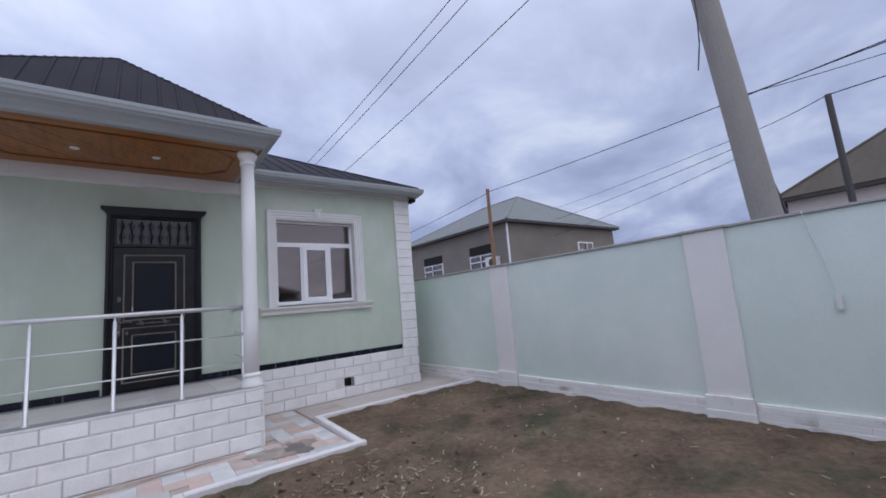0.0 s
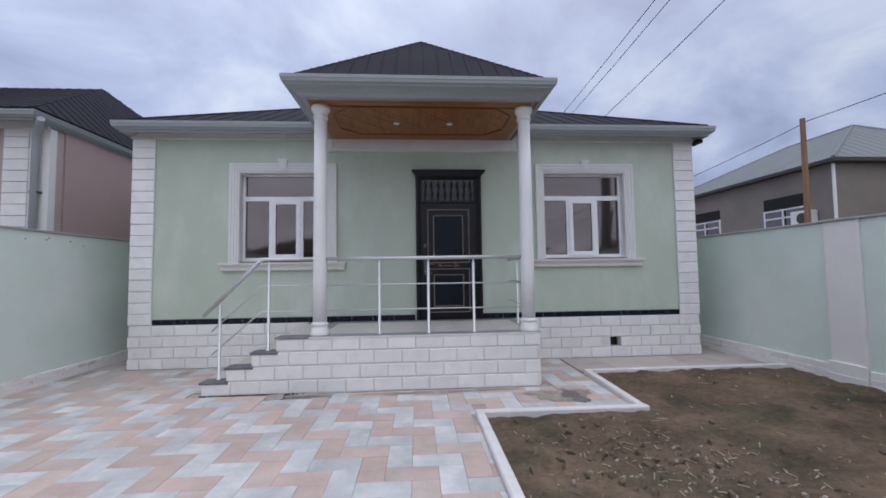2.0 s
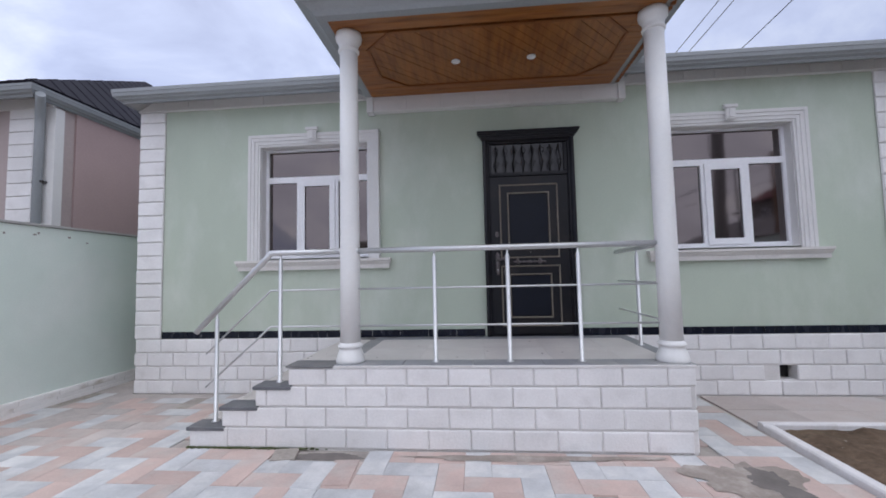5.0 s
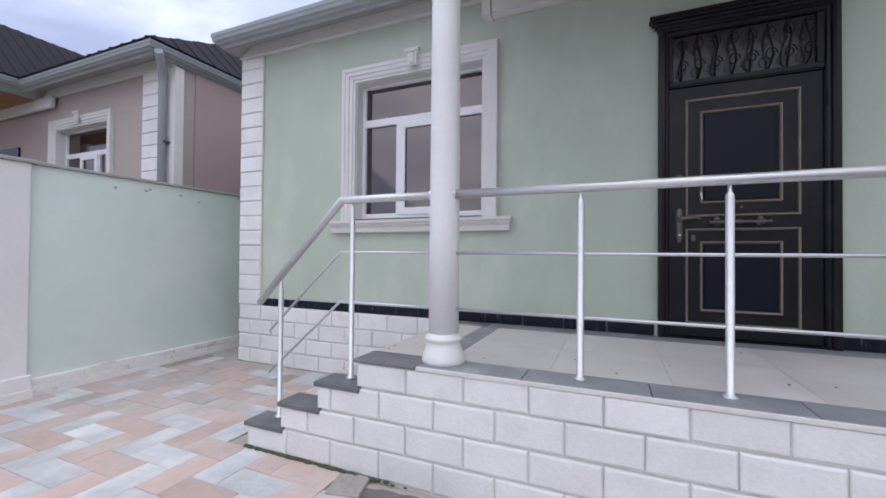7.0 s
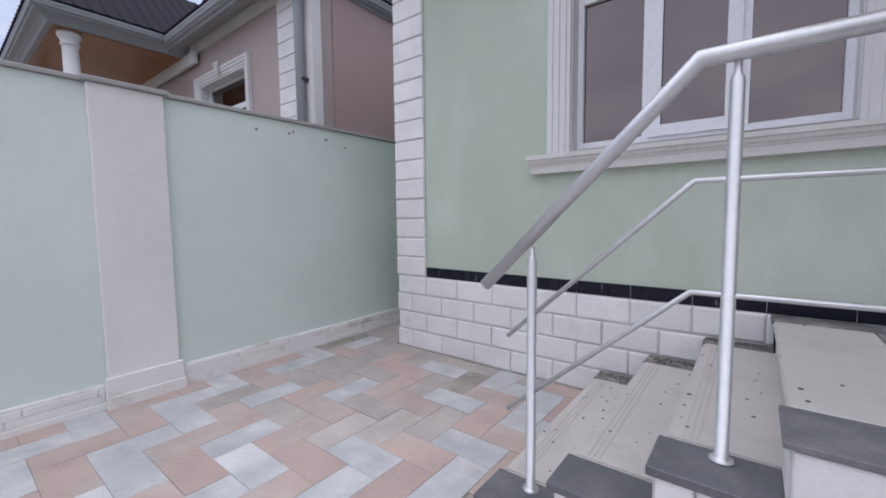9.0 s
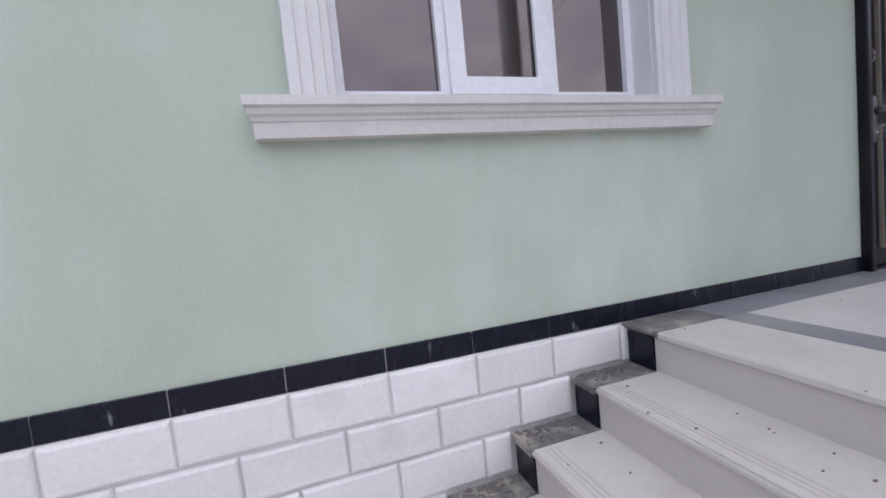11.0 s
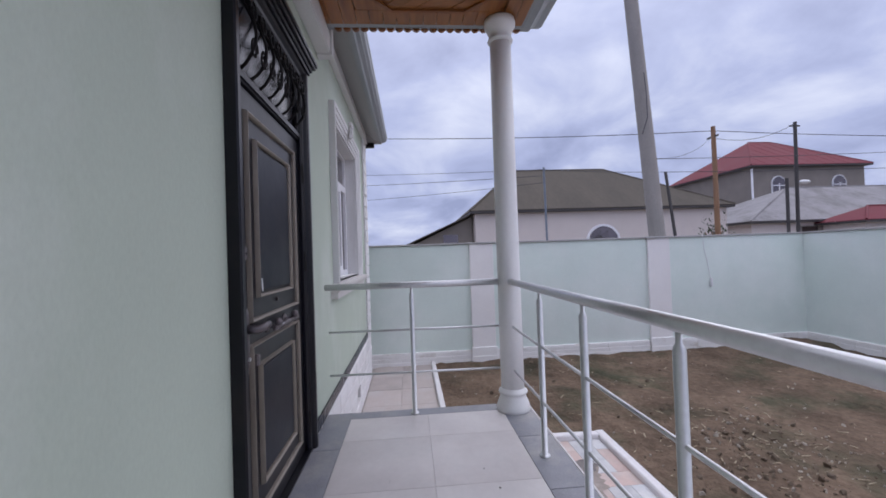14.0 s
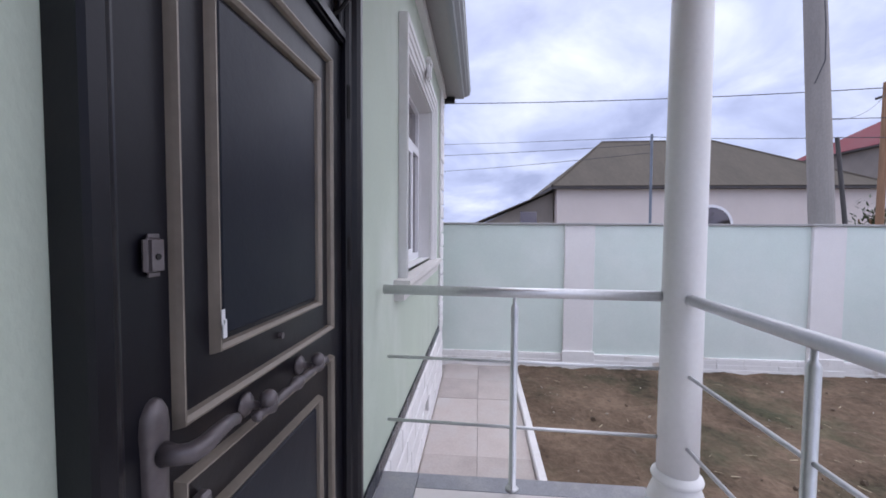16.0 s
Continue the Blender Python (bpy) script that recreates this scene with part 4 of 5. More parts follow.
for x, s in ((COLS[0], 1), (COLS[0], -1), (COLS[1], -1)):
    bm = bmesh.new()
    cyl(bm, (x + s * 0.068, CY, RZ[0]), (x + s * 0.083, CY, RZ[0]), 0.031, seg=20)
    part("flange", bm, M["steel"], rail)

# ---- porch ceiling, beam, lights ----
CX0, CX1, CY0, CY1 = -1.41, 1.535, -1.63, -0.10
bm = bmesh.new()
bx(bm, CX0 + 0.001, CX1 - 0.001, CY0 + 0.001, CY1, CZ + 0.024, CZ + 0.05)
B = 0.24
inner = [(CX0 + B, CY0 + B), (CX1 - B, CY0 + B), (CX1 - B, CY1 - B), (CX0 + B, CY1 - B)]
oct_ = inner
cxm, cym = (CX0 + CX1) / 2, (CY0 + CY1) / 2
hw, hd = (CX1 - CX0) / 2 - B, (CY1 - CY0) / 2 - B
for sx in (-1, 1):
    for sy in (-1, 1):
        oct_ = clip(oct_, sx, sy, sx * cxm + sy * cym + hw + hd - 0.26)
bw = 0.088
k = -40
while k < 40:
    poly = clip(clip(oct_, 0.7071, -0.7071, 0.7071 * (cxm - cym) + (k + 1) * bw - 0.002), -0.7071, 0.7071, -0.7071 * (cxm - cym) - k * bw - 0.002)
    if len(poly) > 2:
        prism(bm, poly, CZ + random.uniform(0.006, 0.010), CZ + 0.022)
    k += 1
ceiling = structure(part("ceiling_porch", bm, M["wood"]), "varnished orange-brown pine board ceiling with octagonal panel", "ceiling")
bm = bmesh.new()
y = CY0
while y < CY1 - 0.02:
    y2 = min(y + 0.1, CY1)
    yc = (y + y2) / 2
    if yc < CY0 + B or yc > CY1 - B:
        prism(bm, [(CX0, y + 0.002), (CX1, y + 0.002), (CX1, y2 - 0.002), (CX0, y2 - 0.002)], CZ, CZ + 0.022)
    else:
        for a, b in ((CX0, CX0 + B), (CX1 - B, CX1)):
            prism(bm, [(a, y + 0.002), (b, y + 0.002), (b, y2 - 0.002), (a, y2 - 0.002)], CZ, CZ + 0.022)
    y = y2
for sx in (-1, 1):
    for sy in (-1, 1):
        cx, cy = cxm + sx * hw, cym + sy * hd
        prism(bm, [(cx, cy), (cx - sx * 0.26, cy), (cx, cy - sy * 0.26)], CZ + 0.002, CZ + 0.022)
part("ceiling_border", bm, M["woodx"], ceiling)
bm = bmesh.new()
for p, q in zip(oct_, oct_[1:] + oct_[:1]):
    d = Vector((q[0] - p[0], q[1] - p[1], 0)).normalized()
    s = Vector((-d.y, d.x, 0)) * 0.013
    P, Q = Vector((*p, 0)), Vector((*q, 0))
    prism(bm, [tuple((v)[:2]) for v in (P - s, Q - s, Q + s, P + s)], CZ - 0.008, CZ + 0.006)
part("octagon_moulding", bm, M["wooddk"], ceiling)
bm = bmesh.new()
n = 22
for i in range(n):
    y = CY0 + 0.05 + (CY1 - CY0 - 0.06) * i / n
    cyl(bm, (CX1 - 0.02, y, CZ + 0.012), (CX1 + 0.012, y, CZ + 0.012), 0.032, seg=10)
part("scalloped_edge", bm, M["wooddk"], ceiling)
for x in (-0.322, 0.456):
    ob = thing("downlight", "small round white recessed ceiling spotlight, unlit", "light", "porch downlights", (x, -0.82, CZ + 0.006))
    bm = bmesh.new()
    lathe(bm, [(0.030, -0.004), (0.046, -0.004), (0.047, -0.012), (0.040, -0.018), (0.032, -0.016), (0.028, -0.006)], (0, 0, 0), 20)
    part("rim", bm, M["plastic"], ob, smooth=True)
    bm = bmesh.new()
    cyl(bm, (0, 0, -0.0125), (0, 0, -0.005), 0.03, seg=20)
    part("lens", bm, M["pvc"], ob)
bm = bmesh.new()
bx(bm, CX0 + 0.02, CX1 + 0.02, -0.099, -0.001, 3.46, CZ + 0.03, 0.003)
beam = structure(part("porch_beam", bm, M["trim"]), "white painted beam under the porch ceiling by the wall", "beam")
for x in (CX0 - 0.06, CX1 + 0.021):
    bm = bmesh.new()
    bx(bm, x, x + 0.08, -0.12, -0.001, 3.445, 3.79, 0.003)
    part("beam_end", bm, M["trim"], beam)
nb = 7
for i in range(nb):
    a = CX0 + 0.03 + (CX1 - CX0 - 0.02) * i / nb
    bm = bmesh.new()
    bx(bm, a, a + (CX1 - CX0 - 0.02) / nb - 0.006, -0.108, -0.0995, 3.468, 3.60, 0.002)
    part("beam_panel", bm, M["trim"], beam)
# frieze along the front wall
frieze = structure(new("frieze"), "white stone frieze under the eaves", "frieze")
for a, b in ((HX0 - 0.01, CX0 - 0.062), (CX1 + 0.103, HX1 + 0.01)):
    m = round((b - a) / 0.36)
    for i in range(m):
        bm = bmesh.new()
        l = (b - a) / m
        bx(bm, a + l * i + 0.0015, a + l * (i + 1) - 0.0015, -0.045, -0.001, 3.66, 3.84, 0.004)
        part("frieze_block", bm, M["trim"], frieze)
    bm = bmesh.new()
    bx(bm, a, b, -0.058, -0.001, 3.645, 3.659, 0.003)
    part("frieze_bead", bm, M["trim"], frieze)

# ---- roofs ----
EX0, EX1, EY0, EY1 = -4.665, 4.955, -0.36, 9.2
EZ = 3.815
GUT = [(0.0, EZ + 0.012), (0.0, EZ - 0.03), (-0.006, EZ - 0.035), (-0.012, EZ - 0.075), (-0.035, EZ - 0.092), (-0.04, EZ - 0.105), (-0.075, EZ - 0.118), (-0.085, EZ - 0.145)]


def gutter(name, x0, x1, y0, y1, prof, closed, label):
    bm = bmesh.new()
    eave_sweep(bm, x0, x1, y0, y1, prof + [(prof[-1][0] - 0.05, prof[-1][1] + 0.01), (prof[-1][0] - 0.05, prof[0][1]), (prof[0][0], prof[0][1])], closed)
    return part(name, bm, M["gutter"], None, "")


roof = structure(new("roof_main"), "dark grey seamed metal hip roof", "roof")
g = gutter("eave_gutter", EX0, EX1, EY0, EY1, GUT, True, "")
g.parent = roof
g["label"] = "pale grey metal eave gutter"
bm = bmesh.new()
eave_sweep(bm, EX0, EX1, EY0, EY1, [(-0.12, EZ - 0.14), (-0.20, EZ - 0.10), (-0.42, EZ + 0.03), (-0.42, EZ + 0.05), (-0.1, EZ)], True)
part("soffit", bm, M["soffit"], roof, "grey boarded soffit")
hwid = (EX1 - EX0) / 2
RH = EZ + hwid * 0.5
mx = (EX0 + EX1) / 2
A1, A2 = (mx, EY0 + hwid, RH), (mx, max(EY0 + hwid + 0.01, EY1 - hwid), RH)
c00, c10, c11, c01 = (EX0 + 0.08, EY0 + 0.08, EZ), (EX1 - 0.08, EY0 + 0.08, EZ), (EX1 - 0.08, EY1 - 0.08, EZ), (EX0 + 0.08, EY1 - 0.08, EZ)
for nm, pts in (("front_sheet", [c00, c10, A1]), ("east_sheet", [c10, c11, A2, A1]), ("back_sheet", [c11, c01, A2]), ("west_sheet", [c01, c00, A1, A2])):
    bm = bmesh.new()
    slope(bm, pts)
    part(nm, bm, M["roof"], roof)
    if nm != "back_sheet":
        ribs(pts, 0.25, roof, M["roof"])


def cap(p, q, parent, mat, r=0.03):
    bm = bmesh.new()
    cyl(bm, Vector(p) + Vector((0, 0, 0.03)), Vector(q) + Vector((0, 0, 0.03)), r, seg=8)
    part("ridge_cap", bm, mat, parent)


for c in (c00, c10):
    cap(c, A1, roof, M["roof"])

proof = structure(new("roof_porch"), "dark grey seamed metal roof over the porch", "roof")
QX0, QX1, QY0, QZ = -1.655, 1.725, -1.86, 3.838
PG = [(0.0, QZ + 0.012), (0.0, QZ - 0.03), (-0.006, QZ - 0.035), (-0.012, QZ - 0.07), (-0.04, QZ - 0.085), (-0.045, QZ - 0.10), (-0.10, QZ - 0.125), (-0.15, QZ - 0.165), (-0.175, CZ + 0.0), (-0.235, CZ - 0.004)]
g = gutter("porch_gutter", QX0, QX1, QY0, 0.3, PG, False, "")
g.parent = proof
g["label"] = "pale grey stepped metal fascia and gutter"
PA, PB = (0.05, -0.58, 4.98), (0.05, 2.2, 4.98)
f0, f1 = (QX0 + 0.12, QY0 + 0.09, QZ), (QX1 - 0.12, QY0 + 0.09, QZ)
for nm, pts in (("front_sheet", [f0, f1, PA]), ("west_sheet", [f0, PA, PB, (QX0 + 0.12, 0.9, QZ)]), ("east_sheet", [f1, (QX1 - 0.12, 0.9, QZ), PB, PA])):
    bm = bmesh.new()
    slope(bm, pts)
    part(nm, bm, M["roof"], proof)
    ribs(pts, 0.19, proof, M["roof"])
cap(f0, PA, proof, M["roof"], 0.02)
cap(f1, PA, proof, M["roof"], 0.02)
cap(PA, PB, proof, M["roof"], 0.025)
# serrated sheet ends along the front hips
for c in (f0, f1):
    for i in range(20):
        t = (i + 0.6) / 20.5
        p = Vector(c).lerp(Vector(PA), t)
        bm = bmesh.new()
        bmesh.ops.create_cube(bm, size=1, matrix=Matrix.Translation(p + Vector((0, 0.02, 0.04))) @ Matrix.Diagonal((0.045, 0.05, 0.03, 1)))
        part("sheet_end", bm, M["roof"], proof)
# rafter end under the soffit at the east corner
bm = bmesh.new()
bx(bm, EX1 - 0.19, EX1 - 0.09, -0.16, 0.05, EZ - 0.21, EZ - 0.146, 0.006)
part("rafter_end", bm, M["iron"], roof, "dark wooden rafter end")

# ---- overhead line along the lane ----
def pole(name, base, top, r0, r1, mat, label, seg=14):
    ob = thing(name, label, "pole", "", base)
    bm = bmesh.new()
    b = Vector(base)
    cyl(bm, (0, 0, 0), Vector(top) - b, r0, r1, seg)
    part("shaft", bm, mat, ob, smooth=False)
    return ob


P5 = ((6.1, -6.28, -0.13), (6.58, -6.2, 3.48))
big = pole("concrete_pole", (5.99, -5.73, -0.13), (6.02, -5.08, 9.2), 0.165, 0.115, M["concrete"], "leaning round concrete power pole behind the yard wall", 20)
bm = bmesh.new()
bx(bm, -0.75, 1.35, 0.58, 0.66, 9.05, 9.13)
part("crossarm", bm, M["concrete"], big)
for dx in (0.3, 0.7, 1.2):
    bm = bmesh.new()
    lathe(bm, [(0.02, 0), (0.045, 0.03), (0.05, 0.08), (0.03, 0.1), (0.04, 0.13), (0.02, 0.15)], (dx, 0.62, 9.13), 10)
    part("insulator", bm, M["plastic"], big)
bm = bmesh.new()
tube(bm, [(0.02, 0.10, 3.75), (0.2, 0.2, 3.83), (0.12, 0.15, 3.55), (0.16, 0.18, 3.2), (0.17, 0.10, 2.8), (0.26, 0.05, 2.45), (0.2, 0.0, 2.2)], 0.012, 5)
part("loose_cable", bm, M["cable"], big, "loose black service cable")
bm = bmesh.new()
tube(bm, [(-0.2, 0.42, 5.4), (-0.22, 0.40, 5.0), (-0.26, 0.42, 4.5), (-0.2, 0.5, 4.2)], 0.008, 5)
part("loose_cable", bm, M["cable"], big)

wire("overhead_wire", (6.33, -5.08, 9.3), (6.15, 34, 8.6), 0.9, 0.011, "thin black overhead power line above the lane")
wire("overhead_wire", (6.72, -5.08, 9.3), (6.55, 34, 8.6), 0.9, 0.011, "thin black overhead power line above the lane")
wire("overhead_wire", (7.22, -5.08, 8.4), (7.15, 34, 7.6), 0.9, 0.011, "thin black overhead power line above the lane")
wire("overhead_wire", (6.33, -5.08, 9.3), (6.0, -40, 9.0), 0.8, 0.011, "thin black overhead power line above the lane")
wire("overhead_wire", (6.72, -5.08, 9.3), (6.5, -40, 9.0), 0.8, 0.011, "thin black overhead power line above the lane")

p2 = pole("wooden_pole", (12.8, 5.75, -0.13), (12.8, 5.68, 6.38), 0.10, 0.075, M["polewood"], "orange-brown wooden service pole beside the grey house")
p3 = pole("wooden_pole", (11.5, -11.35, -0.13), (11.45, -11.3, 6.0), 0.10, 0.07, M["polewood"], "orange-brown wooden service pole by the beige house")
bm = bmesh.new()
bx(bm, -0.25, 0.25, 0.02, 0.06, 5.75, 5.81)
part("crossarm", bm, M["darkmetal"], p3)
p4 = pole("metal_pole", (12.95, -15.85, -0.13), (12.86, -15.87, 6.6), 0.07, 0.06, M["darkmetal"], "dark metal pole with a short crossbar")
bm = bmesh.new()
bx(bm, -0.1, -0.06, -0.22, 0.22, 6.55, 6.6)
part("crossarm", bm, M["darkmetal"], p4)
pole("metal_pole", (12.95, -15.45, -0.13), (12.9, -15.45, 4.4), 0.06, 0.06, M["darkmetal"], "short dark metal pole beside the taller one")
pole("metal_pole", P5[0], P5[1], 0.035, 0.03, M["darkmetal"], "leaning dark metal pole behind the yard wall")
pole("metal_pole", (9.76, -4.67, -0.13), (9.71, -4.61, 4.30), 0.035, 0.03, M["bluemetal"], "slim blue-grey metal pole before the beige house")
lamp = thing("street_lamp", "small white street lamp head on a dark arm", "lamp", "", (12.9, -16.2, 4.25))
bm = bmesh.new()
bmesh.ops.create_uvsphere(bm, u_segments=12, v_segments=8, radius=1, matrix=Matrix.Diagonal((0.10, 0.24, 0.08, 1)))
part("lamp_head", bm, M["plastic"], lamp, smooth=True)
bm = bmesh.new()
tube(bm, [(0, 0.2, 0.0), (0, 0.36, 0.03)], 0.02, 6)
part("arm", bm, M["darkmetal"], lamp)
LBL = "thin black service wire strung between poles"
wire("service_wire", (12.8, 5.68, 6.25), (11.45, -11.3, 5.85), 0.18, 0.013, LBL)
wire("service_wire", (11.45, -11.3, 5.85), (12.0, -40, 6.2), 0.4, 0.013, LBL)
wire("service_wire", (12.8, 5.68, 6.2), (13.6, 30, 5.6), 0.4, 0.013, LBL)
wire("service_wire", P5[1], (9.71, -4.61, 4.24), 0.03, 0.006, LBL)
wire("service_wire", (9.71, -4.61, 4.24), (16.6, 5.2, 5.6), 0.06, 0.007, LBL)
wire("service_wire", (9.71, -4.61, 4.06), (16.6, 5.2, 5.05), 0.06, 0.008, LBL)
wire("service_wire", (9.71, -4.61, 3.86), (16.6, 5.2, 4.3), 0.10, 0.007, LBL)
wire("service_wire", P5[1], (7.6, -30, 4.6), 0.3, 0.007, LBL)
wire("service_wire", (11.45, -11.3, 5.6), (12.86, -15.87, 6.55), 0.3, 0.009, LBL)
wire("service_wire", (6.05, -5.5, 3.66), (11.45, -11.3, 5.7), 0.25, 0.005, LBL)
wire("service_wire", (6.05, -5.45, 3.64), (7.5, -30, 5.2), 0.3, 0.006, LBL)

# cable and white junction on the yard wall
jb = thing("junction_box", "small white plastic junction hanging on the yard wall by a cable", "electrical box")
bm = bmesh.new()
bx(bm, RW - 0.045, RW - 0.002, -6.15, -6.10, 1.12, 1.27, 0.012, 2)
part("box", bm, M["plastic"], jb)
bm = bmesh.new()
tube(bm, [(RW - 0.02, -6.12, 1.27), (RW - 0.008, -6.08, 1.55), (RW - 0.012, -6.02, 1.85), (RW - 0.03, -5.99, 2.07)], 0.005, 5)
part("cord", bm, M["plastic"], jb, "thin pale cord")

# ---- buildings around ----
def facade_window(parent, p, along, w, h, arched=False, frame_w=0.08, sash=True):
    """A far window: frame, panes and, if arched, a round head. p: bottom middle; along: unit vector in the wall; the wall looks to along x up."""
    root = new("window")
    root.parent = parent
    a = Vector(along)
    out = a.cross(Vector((0, 0, 1)))
    m = Matrix((( a.x, -out.x, 0, p[0]), (a.y, -out.y, 0, p[1]), (0, 0, 1, p[2]), (0, 0, 0, 1)))
    root.matrix_basis = m

    def sub(name, mat, dims):
        bm = bmesh.new()
        bx(bm, *dims)
        return part(name, bm, mat, root)
    n = 14
    if arched:
        bm = bmesh.new()
        for r, y0, y1, nm in ((w / 2 + frame_w, -0.06, 0.02, "f"),):
            pts = [(-r, 0)] + [(-r * math.cos(math.pi * i / n), h - w / 2 + r * math.sin(math.pi * i / n)) for i in range(n + 1)] + [(r, 0)]
            lo = [bm.verts.new((x, y0, z)) for x, z in pts]
            hi = [bm.verts.new((x, y1, z)) for x, z in pts]
            bm.faces.new(lo)
            for i in range(len(pts)):
                j = (i + 1) % len(pts)
                bm.faces.new((lo[i], lo[j], hi[j], hi[i]))
        part("frame", bm, M["pvc"], root)
        bm = bmesh.new()
        r = w / 2
        pts = [(-r, 0.02)] + [(-r * math.cos(math.pi * i / n), h - w / 2 + r * math.sin(math.pi * i / n)) for i in range(n + 1)] + [(r, 0.02)]
        lo = [bm.verts.new((x, -0.075, z)) for x, z in pts]
        bm.faces.new(lo)
        part("pane", bm, M["glass"], root)
    else:
        sub("frame", M["pvc"] if sash else M["greywall"], (-w / 2 - frame_w, w / 2 + frame_w, -0.03, 0.02, -frame_w, h + frame_w))
        sub("pane", M["glass"], (-w / 2, w / 2, -0.036, -0.031, 0, h))
    if sash:
        sub("mullion", M["pvc"], (-0.03, 0.03, -0.10, -0.076, 0, h - (w / 2 if arched else 0)))
        sub("crossbar", M["pvc"], (-w / 2, w / 2, -0.10, -0.077, h * 0.55, h * 0.55 + 0.06))
    return root


def hip_house(name, x0, x1, y0, y1, ez, ridge, wall, roofm, label, over=0.3, rib=0.0):
    ob = thing(name, label, "house", "houses beyond the yard walls", (0, 0, 0))
    bm = bmesh.new()
    bx(bm, x0, x1, y0, y1, -0.13, ez - 0.02)
    part("wall", bm, wall, ob)
    bm = bmesh.new()
    bx(bm, x0 - over, x1 + over, y0 - over, y1 + over, ez - 0.10, ez - 0.005)
    part("eave", bm, M["darkmetal"], ob, "dark eave board")
    (ax, ay, az), (bx_, by, bz) = ridge
    c = [(x0 - over, y0 - over, ez), (x1 + over, y0 - over, ez), (x1 + over, y1 + over, ez), (x0 - over, y1 + over, ez)]
    a, b = sorted(ridge, key=lambda v: (v[1] if abs(ay - by) > abs(ax - bx_) else v[0]))
    r = new("roof")
    r.parent = ob
    if abs(ay - by) > abs(ax - bx_):
        faces = ([c[0], c[1], a], [c[1], c[2], b, a], [c[2], c[3], b], [c[3], c[0], a, b])
    else:
        faces = ([c[0], c[1], b, a], [c[1], c[2], b], [c[2], c[3], a, b], [c[3], c[0], a])
    for i, f in enumerate(faces):
        bm = bmesh.new()
        slope(bm, f)
        part("roof_sheet", bm, roofm, r)
        if rib and i in (0, 3):
            ribs(f, rib, r, roofm, 0.03, 0.014)
    for p, q in ((c[0], a), (c[3], b if abs(ay - by) > abs(ax - bx_) else a), (a, b), (c[1], a if abs(ay - by) > abs(ax - bx_) else b)):
        bm = bmesh.new()
        cyl(bm, Vector(p) + Vector((0, 0, 0.03)), Vector(q) + Vector((0, 0, 0.03)), 0.06, seg=6)
        part("ridge_cap", bm, roofm, r)
    return ob


gh = hip_house("neighbour_house", 14.3, 23.7, 6.15, 16, 5.13, ((19, 9.4, 7.55), (19, 12.5, 7.55)), M["greywall"], M["greyroof"],
               "unrendered grey block house with a pale grey sheet roof", 0.3, 0.5)
for yy in (8.05, 12.3):
    # no recess is cut: a near-black slab on the wall paints its shade
    box_void = bmesh.new()
    bx(box_void, 14.26, 14.289, yy - 0.9, yy + 0.9, 3.72, 4.2)
    part("window_recess", box_void, M["dark"], gh, "near-black slab as the shade in an unglazed window head")
    facade_window(gh, (14.29, yy, 2.95), (0, -1, 0), 1.7, 0.72)
facade_window(gh, (20.6, 6.14, 3.2), (1, 0, 0), 1.3, 0.95)
bm = bmesh.new()
tube(bm, [(14.25, 6.1, 5.0), (14.22, 6.1, 0.2)], 0.05, 8)
part("downpipe", bm, M["pvc"], gh)
ac = part("air_conditioner", bmesh.new(), None, gh)
bm = bmesh.new()
bx(bm, 13.95, 14.28, 6.75, 7.5, 2.95, 3.5, 0.02)
part("casing", bm, M["plastic"], ac)
bm = bmesh.new()
cyl(bm, (13.94, 7.05, 3.22), (13.949, 7.05, 3.22), 0.2, seg=18)
part("fan_grille", bm, M["darkmetal"], ac)

bh = hip_house("neighbour_house", 16.6, 25.4, -16.0, -3.7, 3.80, ((20.9, -6.7, 6.5), (20.9, -12.0, 6.5)), M["beige"], M["brownroof"],
               "pinkish beige rendered house with a weathered brown sheet roof", 0.25, 0.0)
facade_window(bh, (16.59, -9.75, 1.6), (0, -1, 0), 1.45, 1.36, True, 0.11, False)
bm = bmesh.new()
bx(bm, 17.2, 23, -3.65, -0.7, -0.13, 2.3)
v = [bm.verts.new(p) for p in ((17.2, -3.65, 2.31), (17.2, -0.7, 2.31), (17.2, -3.65, 3.65), (23, -3.65, 2.31), (23, -0.7, 2.31), (23, -3.65, 3.65))]
for q in ((0, 1, 2), (3, 5, 4), (0, 2, 5, 3)):
    bm.faces.new([v[i] for i in q])
part("annex_wall", bm, M["greywall"], bh, "rough grey-brown lean-to wall")
bm = bmesh.new()
slope(bm, [(16.9, -3.65, 3.72), (23.2, -3.65, 3.72), (23.2, -0.35, 2.28), (16.9, -0.35, 2.28)], 0.05)
part("annex_roof", bm, M["brownroof"], bh)
facade_window(bh, (17.19, -2.6, 2.2), (0, -1, 0), 0.7, 0.6, False, 0.05, False)

rh = hip_house("neighbour_house", 25.3, 34, -34.3, -25.4, 7.5, ((30, -29.5, 10.45), (30, -31.5, 10.45)), M["greywall"], M["redroof"],
               "grey two-storey house with a dull red sheet roof", 0.35, 0.9)
for yy in (-27.4, -32.2):
    facade_window(rh, (25.29, yy, 5.2), (0, -1, 0), 1.0, 1.5, True, 0.06)
bm = bmesh.new()
tube(bm, [(25.25, -25.35, 7.3), (25.25, -25.35, 0.2)], 0.07, 8)
part("downpipe", bm, M["pvc"], rh)
